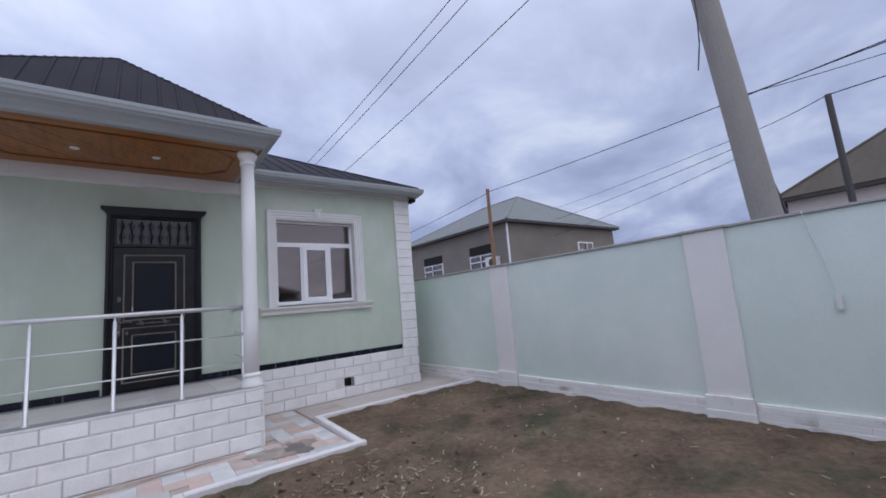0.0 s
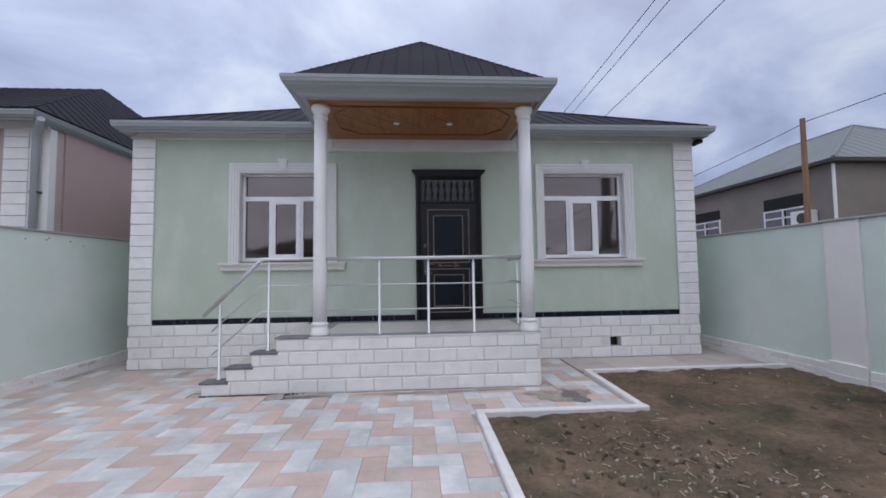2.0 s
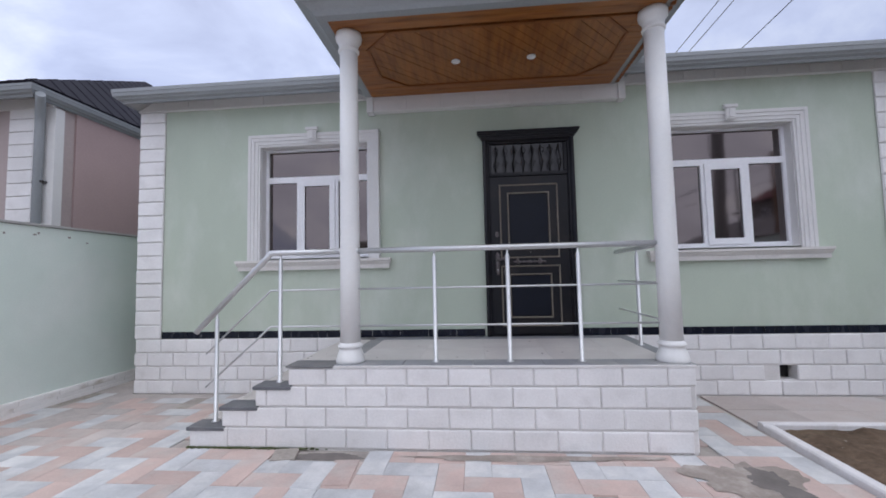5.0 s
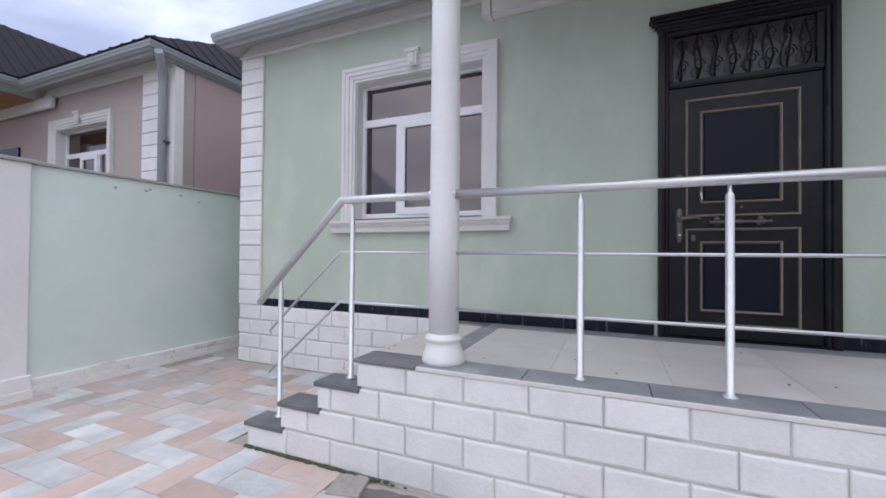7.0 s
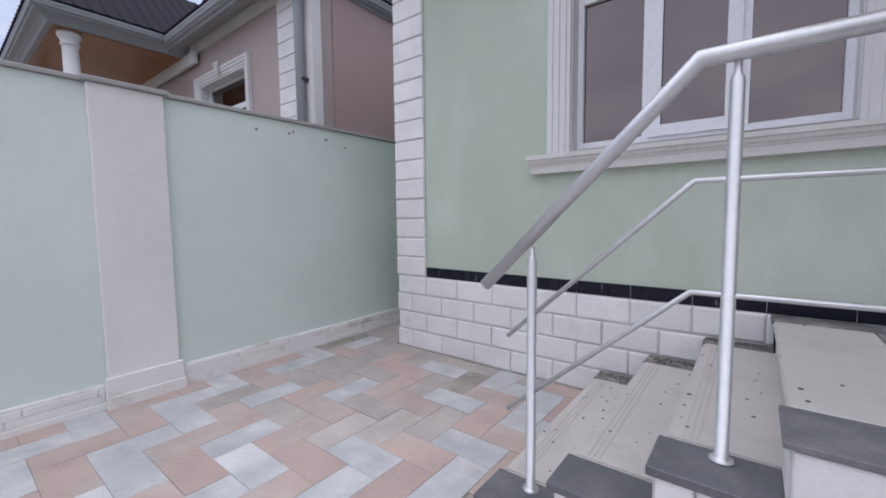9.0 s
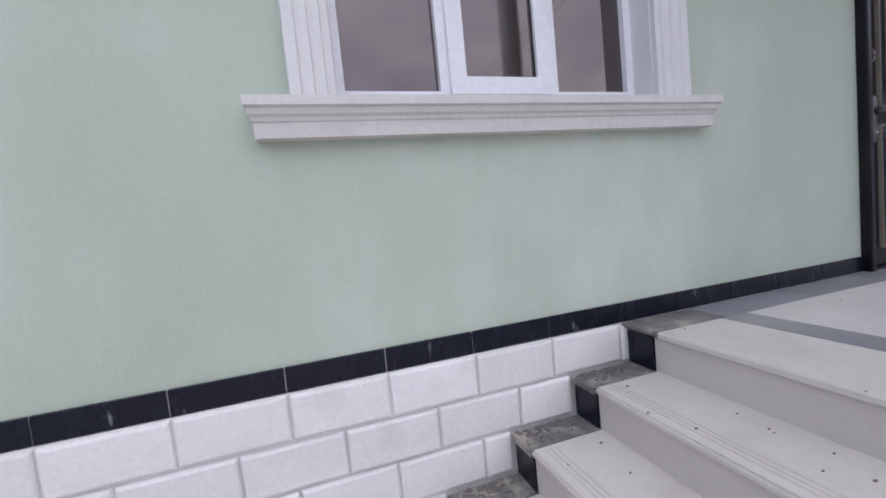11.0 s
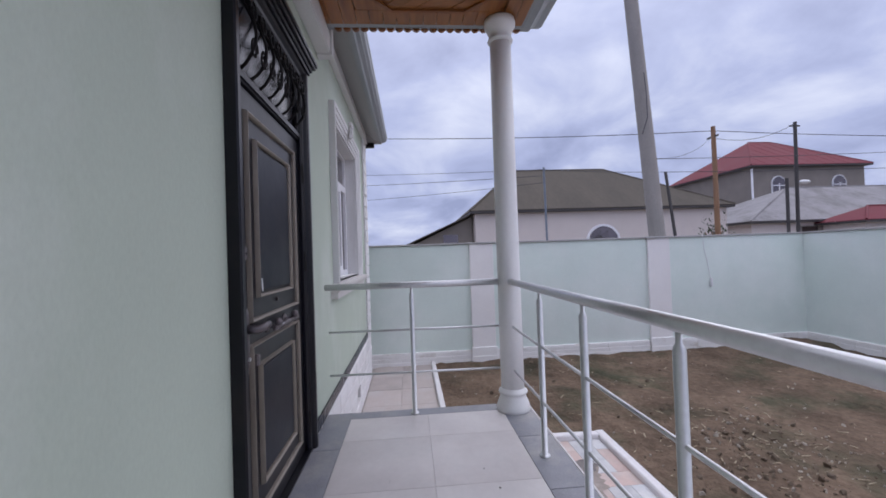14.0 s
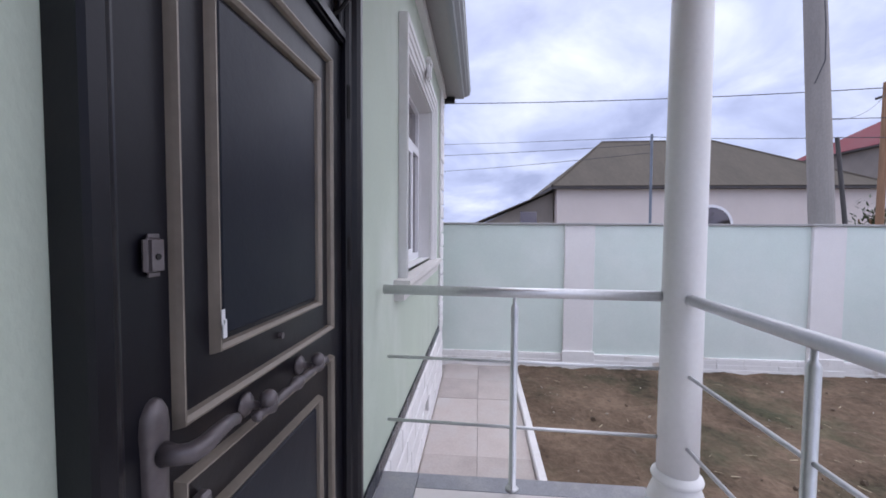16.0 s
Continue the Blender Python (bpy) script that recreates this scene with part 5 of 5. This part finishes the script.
wh = hip_house("neighbour_house", 18.2, 25.5, -36, -18.7, 3.05, ((21.6, -24.3, 5.3), (21.6, -31.0, 5.3)), M["beige"], M["oldroof"],
               "low pale house with a weathered light grey roof", 0.3, 0.0)
facade_window(wh, (18.19, -22.0, 2.35), (0, -1, 0), 0.9, 0.35, False, 0.06, False)
sh = hip_house("garden_shed", 16.0, 18.0, -27.0, -22.6, 2.85, ((17.0, -24.0, 3.6), (17.0, -26.0, 3.6)), M["beige"], M["redroof"],
               "small pale outbuilding with a dull red roof", 0.3)
facade_window(sh, (15.99, -25.0, 1.9), (0, -1, 0), 1.2, 0.7, False, 0.05, False)
hip_house("neighbour_house", -15.0, -4.5, -40.0, -28.0, 3.1, ((-12.0, -34.0, 4.9), (-7.5, -34.0, 4.9)), M["greywall"], M["brownroof"],
          "low grey block house with a brown sheet roof across the lane", 0.3)
hip_house("neighbour_house", 1.5, 11.0, -38.0, -27.0, 3.3, ((4.5, -32.5, 5.2), (8.0, -32.5, 5.2)), M["greywall"], M["brownroof"],
          "low grey block house with a brown sheet roof across the lane", 0.3)
pole("wooden_pole", (4.6, -13.0, -0.13), (4.65, -13.0, 6.6), 0.11, 0.08, M["polewood"], "dark wooden power pole in the lane before the yard")
bm = bmesh.new()
bx(bm, 40, 48, 8, 30, -0.13, 2.6)
bx(bm, 44, 44.5, 10, 10.5, 2.6, 3.6)
tagged(part("far_building", bm, M["greywall"]), "low grey building far beyond the yard", "building")

# shrub by the wooden pole
shrub = thing("shrub", "small dusty green shrub against the beige house", "shrub", "", (12.1, -11.75, -0.13))
rng = random.Random(5)
bm = bmesh.new()
for k in range(5):
    tube(bm, [(0, 0, 0), (rng.uniform(-.1, .1), rng.uniform(-.1, .1), 1.6), (rng.uniform(-.3, .3), rng.uniform(-.3, .3), 2.5)], 0.018, 5)
part("stems", bm, M["polewood"], shrub)
bm = bmesh.new()
for k in range(260):
    c = Vector((rng.gauss(0, .2), rng.gauss(0, .22), rng.gauss(2.45, .25)))
    d = Vector((rng.uniform(-1, 1), rng.uniform(-1, 1), rng.uniform(-.4, 1))).normalized()
    s = d.cross(Vector((0.3, 0.2, 1))).normalized() * 0.025
    vs = [bm.verts.new(p) for p in (c, c + d * 0.08 + s, c + d * 0.2, c + d * 0.08 - s)]
    bm.faces.new(vs)
part("foliage", bm, M["leaf"], shrub)

# ---- pink neighbour house beyond the west wall ----
nh = thing("neighbour_house", "dusty pink house with white quoins and a dark metal roof", "house", "houses beyond the yard walls")
NX0, NX1, NZ = -13.6, -5.84, 3.97
NWX = -8.03
bm = bmesh.new()
wall_grid(bm, NX0, NX1, 0.3, 3.95, 0.0, 0.28, [(NWX - WH, NWX + WH, 1.81, 3.255)])
part("front_wall", bm, M["pinkwall"], nh)
bm = bmesh.new()
bx(bm, NX1 - 0.2, NX1 + 0.03, 0.281, 9, -0.13, 3.95)
part("side_wall", bm, M["rosewall"], nh, "rose rendered side wall")
bm = bmesh.new()
bx(bm, NX0, NX1, -0.02, 0.27, -0.13, 0.299)
part("plinth", bm, M["trim"], nh)
window("window", NWX, 1.81, 3.255, WH, 0.11, True, nh)
for i in range(17):
    z = 0.82 + 0.178 * i
    bm = bmesh.new()
    bx(bm, -6.48, -6.105, -0.03, -0.001, z + 0.004, z + 0.174, 0.006)
    part("quoin_block", bm, M["brick"], nh)
bm = bmesh.new()
bx(bm, -6.10, NX1 + 0.035, -0.02, -0.0005, 0.3, 3.8)
bx(bm, NX1 + 0.0355, NX1 + 0.045, -0.02, 0.10, 0.3, 3.8)
part("corner_strip", bm, M["trim"], nh, "white rendered corner strip")
bm = bmesh.new()
tube(bm, [(-5.70, -0.30, 3.86), (-5.93, -0.10, 3.70), (-5.95, -0.085, 3.55), (-5.95, -0.085, 0.2)], 0.05, 12)
part("downpipe", bm, M["gutter"], nh, "pale grey metal downpipe", smooth=True)
bm = bmesh.new()
bx(bm, -6.02, -5.88, -0.10, -0.02, 2.76, 2.79)
part("pipe_clip", bm, M["darkmetal"], nh)
bm = bmesh.new()
bx(bm, NX0, NX1 + 0.03, -0.045, -0.001, 3.80, 3.95, 0.004)
part("frieze", bm, M["trim"], nh)
bm = bmesh.new()
bx(bm, -12.0, -8.7, -0.10, -0.046, 3.62, 3.80, 0.004)
part("porch_beam", bm, M["trim"], nh, "white painted beam under the porch ceiling")
bm = bmesh.new()
pg = [(o, z - EZ + NZ) for o, z in GUT]
eave_sweep(bm, NX0 - 0.3, NX1 + 0.13, -0.40, 9.2, pg + [(pg[-1][0] - 0.05, pg[-1][1] + 0.01), (-0.135, pg[0][1]), pg[0]], True)
part("eave_gutter", bm, M["gutter"], nh, "pale grey metal eave gutter")
bm = bmesh.new()
eave_sweep(bm, NX0 - 0.3, NX1 + 0.13, -0.40, 9.2, [(-0.12, NZ - 0.14), (-0.20, NZ - 0.10), (-0.42, NZ + 0.0), (-0.42, NZ + 0.05), (-0.1, NZ)], True)
part("soffit", bm, M["soffit"], nh)
nr = new("roof")
nr.parent = nh
nx0, nx1 = NX0 - 0.3, NX1 + 0.13
nhw = (nx1 - nx0) / 2
nm_ = (nx0 + nx1) / 2
na, nb_ = (-8.0, 3.9, 6.2), (nx0 + 2.3, 3.9, 6.2)
for f in ([(nx0, -0.4, NZ), (nx1, -0.4, NZ), na, nb_], [(nx1, -0.4, NZ), (nx1, 9.2, NZ), na], [(nx1, 9.2, NZ), (nx0, 9.2, NZ), nb_, na], [(nx0, 9.2, NZ), (nx0, -0.4, NZ), nb_]):
    bm = bmesh.new()
    slope(bm, f)
    part("roof_sheet", bm, M["roof"], nr)
    ribs(f, 0.25, nr, M["roof"])
# its porch
ox0, ox1, oy = -12.0, -8.95, -1.82
bm = bmesh.new()
og = [(o, z - QZ + NZ + 0.02) for o, z in PG]
eave_sweep(bm, ox0, ox1, oy, 0.3, og + [(og[-1][0] - 0.05, og[-1][1] + 0.01), (og[-1][0] - 0.05, og[0][1]), og[0]], False)
part("porch_gutter", bm, M["gutter"], nh)
bm = bmesh.new()
bx(bm, ox0 + 0.24, ox1 - 0.24, oy + 0.24, -0.01, NZ - 0.19, NZ - 0.16)
part("porch_ceiling", bm, M["wood"], nh, "orange-brown boarded porch ceiling")
pa, pb = ((ox0 + ox1) / 2, oy + 1.3, NZ + 1.35), ((ox0 + ox1) / 2, 2.2, NZ + 1.35)
for f in ([(ox0, oy, NZ + 0.02), (ox1, oy, NZ + 0.02), pa], [(ox0, oy, NZ + 0.02), pa, pb, (ox0, 0.9, NZ + 0.02)], [(ox1, oy, NZ + 0.02), (ox1, 0.9, NZ + 0.02), pb, pa]):
    bm = bmesh.new()
    slope(bm, f)
    part("roof_sheet", bm, M["roof"], nr)
    ribs(f, 0.17, nr, M["roof"])
for x in (ox0 + 0.40, ox1 - 0.40):
    pc = new("porch_column")
    pc.parent = nh
    column("", x, oy + 0.42, 0.0, NZ - 0.19, 0.094, None, pc)
bm = bmesh.new()
bx(bm, -10.9, -9.9, -0.03, -0.001, 0.8, 3.1)
part("door", bm, M["door"], nh, "dark entrance door")

# ---- bricks, quoins, pavers ----
for i in range(4):
    z = 0.17 * i
    ph = (i % 2) * 0.1715
    for a, b in ((HX0, SX[3 - i]), (PX1 - 0.012, HX1)):
        if i == 3 and a < 0:
            b = SX[0] + 0.25
        brick_row(a, b, z, 0.17, plinth, 0, (0, -0.011), shift=(a + 4.192 + 0.1715 - ph) % 0.343, depth=0.016, skip=((VX0, VX1),) if i == 1 and a > 0 else ())
    x0 = SX[3 - i]
    hh = 0.17 if i < 3 else 0.154
    brick_row(x0, PX1, z, hh, porch, 0, (0, PY + 0.009), shift=(x0 - 1.30 - 0.1715 + ph) % 0.343, depth=0.015)
    brick_row(0.0, -PY - 0.05, z, hh, porch, 90, (PX1 - 0.015, PY + 0.008), shift=ph, depth=0.015)
quoins = structure(new("quoins"), "white stone quoin blocks at the house corners", "quoin")
for a, b in ((HX0 - 0.005, HX0 + 0.352), (HX1 - 0.355, HX1 + 0.005)):
    bm = bmesh.new()
    bx(bm, a + 0.008, b - 0.006, -0.012, -0.001, PZ, 3.645)
    part("quoin_back", bm, M["joint"], quoins)
    for i in range(17):
        z = PZ + 0.1765 * i
        h = min(0.1765, 3.645 - z)
        if h > 0.06:
            brick_row(a, b, z, h, quoins, 0, (0, -0.0115), pitch=1.0, depth=0.018, gap=0.012, bev=0.011, name="quoin_block")

U = 0.195
GX, GY = -2.237, -3.12


def paver_mesh(name, w, d, mat):
    bm = bmesh.new()
    bx(bm, -w / 2, w / 2, -d / 2, d / 2, -0.04, 0.0, 0.002)
    me = bpy.data.meshes.new(name)
    bm.to_mesh(me)
    bm.free()
    me.materials.append(mat)
    return me


g_ = 0.0018
PAV = {(o, c): paver_mesh("paver", (2 * U if o == 'h' else U) - g_, (U if o == 'h' else 2 * U) - g_, M["pink"] if c else M["bluegrey"]) for o in 'hv' for c in (0, 1)}
rest = {k: bmesh.new() for k in range(4)}
near = []
for i in range(-18, 26):
    for j in range(-28, 22):
        d = (i - j) % 4
        if d == 1:
            x, y, w, h, o, c = GX + i * U, GY + j * U, 2 * U, U, 'h', ((i + j - 1) // 2) % 2
        elif d == 0:
            x, y, w, h, o, c = GX + i * U, GY + j * U, U, 2 * U, 'v', ((i + j) // 2) % 2
        else:
            continue
        c0, c1, r0, r1 = x, x + w, y, y + h
        c1 = min(c1, 2.25)
        if c1 > 0.535:
            if r1 <= -2.46 + 0.03 or c0 < 0.40:
                c1 = min(c1, 0.535)
            else:
                r0 = max(r0, -2.455)
        # a hole in the paving at the porch foot, where pavers have been taken up
        if c1 > -1.69 and c0 < -1.10 and r1 > -1.745:
            r1 = min(r1, -1.745)
        c0 = max(c0, LW + 0.02)
        r0 = max(r0, FW)
        if r1 > -0.03 and c1 > HX0:
            r1 = -0.03
        if r1 > -1.56 and c1 > -2.63 and c0 < PX1:
            if c0 >= -2.63 and c1 <= PX1 or r0 > -1.56:
                if c0 < -2.63:
                    c1 = -2.63
                elif c1 > PX1 + 0.02:
                    c0 = PX1 + 0.004
                else:
                    r1 = -1.562
            else:
                r1 = -1.562
        if c1 - c0 < 0.03 or r1 - r0 < 0.03 or r0 > 8.9:
            continue
        full = abs(c1 - c0 - w) < 1e-6 and abs(r1 - r0 - h) < 1e-6
        dist = (c0 + 1.0) ** 2 + (r0 + 3.0) ** 2
        near.append((dist, full, c0, c1, r0, r1, o, c))
near.sort(key=lambda r: r[0])
done = 0
for dist, full, c0, c1, r0, r1, o, c in near:
    dz = random.uniform(-0.0018, 0.0018)
    # the damp corner between the wall and the house
    if c1 < -3.3 + 0.5 * r0 + 0.3 * random.random() and -0.8 < r0 < 0.5 and random.random() < 0.4:
        c, full = 2, False
    elif c1 < -2.5 and r0 > -1.9 and random.random() < 0.12 + 0.32 * (r0 + 1.9):
        c, full = 3, False
    if done < 290:
        me = PAV[(o, c)] if full else paver_mesh("paver", c1 - c0 - g_, r1 - r0 - g_, M[("bluegrey", "pink", "dirtpaver", "fadedpaver")[c]])
        ob = new("paver", me)
        ob.parent = pavement
        ob.location = ((c0 + c1) / 2, (r0 + r1) / 2, dz)
        done += 1
    else:
        bx(rest[c], c0 + g_ / 2, c1 - g_ / 2, r0 + g_ / 2, r1 - g_ / 2, -0.04, dz)
for c, m in enumerate(("bluegrey", "pink", "dirtpaver", "fadedpaver")):
    tagged(part("paver_field", rest[c], M[m], pavement), kind="stuff")
# path slabs beside the house
x = 2.30
while x < RW - 0.05:
    x2 = min(x + 0.6, RW - 0.04)
    for a, b in ((-0.96, -0.5), (-0.496, -0.035)):
        bm = bmesh.new()
        bx(bm, x + 0.001, x2 - 0.001, a, b, -0.04, random.uniform(-0.002, 0.002), 0.002)
        part("path_slab", bm, M["slab"], pavement)
    x = x2


def blot(cx, cy, rx, ry, seed, mat, z, rough=1.0):
    """A thin irregular film of dirt or damp cement on the paving."""
    rng = random.Random(seed)
    ph = [rng.uniform(0, 6.28) for _ in range(7)]
    bm = bmesh.new()
    n = 72
    ring = []
    for i in range(n):
        a = 2 * math.pi * i / n
        k = 1 + rough * sum(w * math.sin(f * a + p) for w, f, p in zip((0.20, 0.16, 0.11, 0.08, 0.06, 0.05, 0.04), (2, 3, 5, 8, 11, 17, 23), ph))
        ring.append(bm.verts.new((cx + rx * k * math.cos(a), cy + ry * k * math.sin(a), z)))
    bm.faces.new(ring)
    tagged(part("cement_patch", bm, mat, pavement), "")


blot(-1.40, -1.655, 0.27, 0.075, 3, M["cement"], -0.012, 0.5)
blot(1.62, -1.93, 0.30, 0.28, 8, M["dust"], 0.0045)
blot(1.75, -1.99, 0.13, 0.20, 5, M["cement"], 0.0075)
blot(0.2, -1.66, 0.9, 0.05, 15, M["dust"], 0.0042)
# loose pavers lifted out beside the hole
for lx, ly, la, lc in ((-1.18, -1.93, 4, "pink"), (-1.36, -1.98, -3, "bluegrey"), (-1.74, -1.66, 12, "dirtpaver")):
    ob = new("paver", paver_mesh("paver", U - 0.004, 2 * U - 0.03 if lc != "dirtpaver" else U, M[lc]))
    ob.parent = pavement
    ob.matrix_basis = Matrix.Translation((lx, ly, 0.0085)) @ Matrix.Rotation(radians(la), 4, 'Z') @ Matrix.Rotation(0.02, 4, 'X')
scatter("pebbles", 420, 0.005, 0.030, M["pebble"], "scattered pale pebbles on the soil", 4, (1.75, -3.9))
scatter("clods", 700, 0.006, 0.045, M["clod"], "scattered small soil clods", 9, (1.8, -3.6))
# dry stalks and litter strewn over the soil
rng = random.Random(31)
bm = bmesh.new()
for k in range(230):
    x, y = (rng.gauss(1.9, 0.6), rng.gauss(-3.7, 0.6)) if k < 150 else (rng.uniform(0.8, RW - 0.3), rng.uniform(-7.5, -1.4))
    if x < 0.75 or x > RW - 0.1 or y > -1.2 or (y > -2.65 and x < 2.45):
        continue
    l, w = rng.uniform(0.012, 0.045), rng.uniform(0.0015, 0.005)
    m = Matrix.Translation((x, y, soil_height(x, y) + 0.006)) @ Euler((rng.uniform(-.25, .25), rng.uniform(-.25, .25), rng.uniform(0, 6.28))).to_matrix().to_4x4() @ Matrix.Diagonal((l, w, w * 0.6, 1))
    bmesh.ops.create_cube(bm, size=2, matrix=m)
tagged(part("straw_litter", bm, M["straw"]), "dry pale stalks and litter on the soil", "litter", kind="stuff")
# moss along the foot of the steps
rng = random.Random(12)
bm = bmesh.new()
for k in range(160):
    x = SX[3] + abs(rng.gauss(0, 0.55))
    r = rng.uniform(0.006, 0.016)
    bmesh.ops.create_icosphere(bm, subdivisions=1, radius=r, matrix=Matrix.Translation((x, PY - 0.012 + rng.uniform(-0.008, 0.01), 0.004)) @ Matrix.Diagonal((1.6, 1, 0.7, 1)))
tagged(part("moss", bm, M["moss"]), "dark green moss at the foot of the steps", "moss", kind="stuff")
# small bare chips near the top of the west wall
rng = random.Random(21)
for y, z in ((-1.02, 1.97), (-0.72, 1.98), (-0.68, 2.0), (-0.33, 1.98), (-0.1, 1.93)):
    bm = bmesh.new()
    bmesh.ops.create_icosphere(bm, subdivisions=1, radius=1, matrix=Matrix.Translation((LW + 0.0495, y, z)) @ Matrix.Diagonal((0.004, 0.02 * rng.uniform(0.6, 1.4), 0.012 * rng.uniform(0.6, 1.6), 1)))
    tagged(part("plaster_chip", bm, M["concrete"]), "small grey chip in the painted yard wall", "chip", "wall chips")
# grit on the treads and porch floor
bm = bmesh.new()
for k in range(70):
    st = rng.choice((0, 1, 2, 3))
    x = SX[st] + rng.uniform(0.0, 0.26) + (rng.uniform(0, 2.6) if st == 0 and rng.random() < 0.5 else 0)
    y = rng.uniform(-1.3, -0.22)
    r = rng.uniform(0.002, 0.006)
    bmesh.ops.create_icosphere(bm, subdivisions=1, radius=r, matrix=Matrix.Translation((x, y, PZ - 0.17 * st + 0.003)) @ Matrix.Diagonal((1.5, 1, 0.6, 1)))
for k in range(220):
    st = rng.choice((1, 2, 3))
    x, y = SX[st] + rng.uniform(0.0, 0.27), -0.04 - abs(rng.gauss(0, 0.05))
    r = rng.uniform(0.002, 0.008)
    bmesh.ops.create_icosphere(bm, subdivisions=1, radius=r, matrix=Matrix.Translation((x, y, PZ - 0.17 * st + 0.001)) @ Matrix.Diagonal((1.4, 1, 0.6, 1)))
tagged(part("grit", bm, M["cement"]), "dark grit and crumbs on the steps", "dirt", kind="stuff")
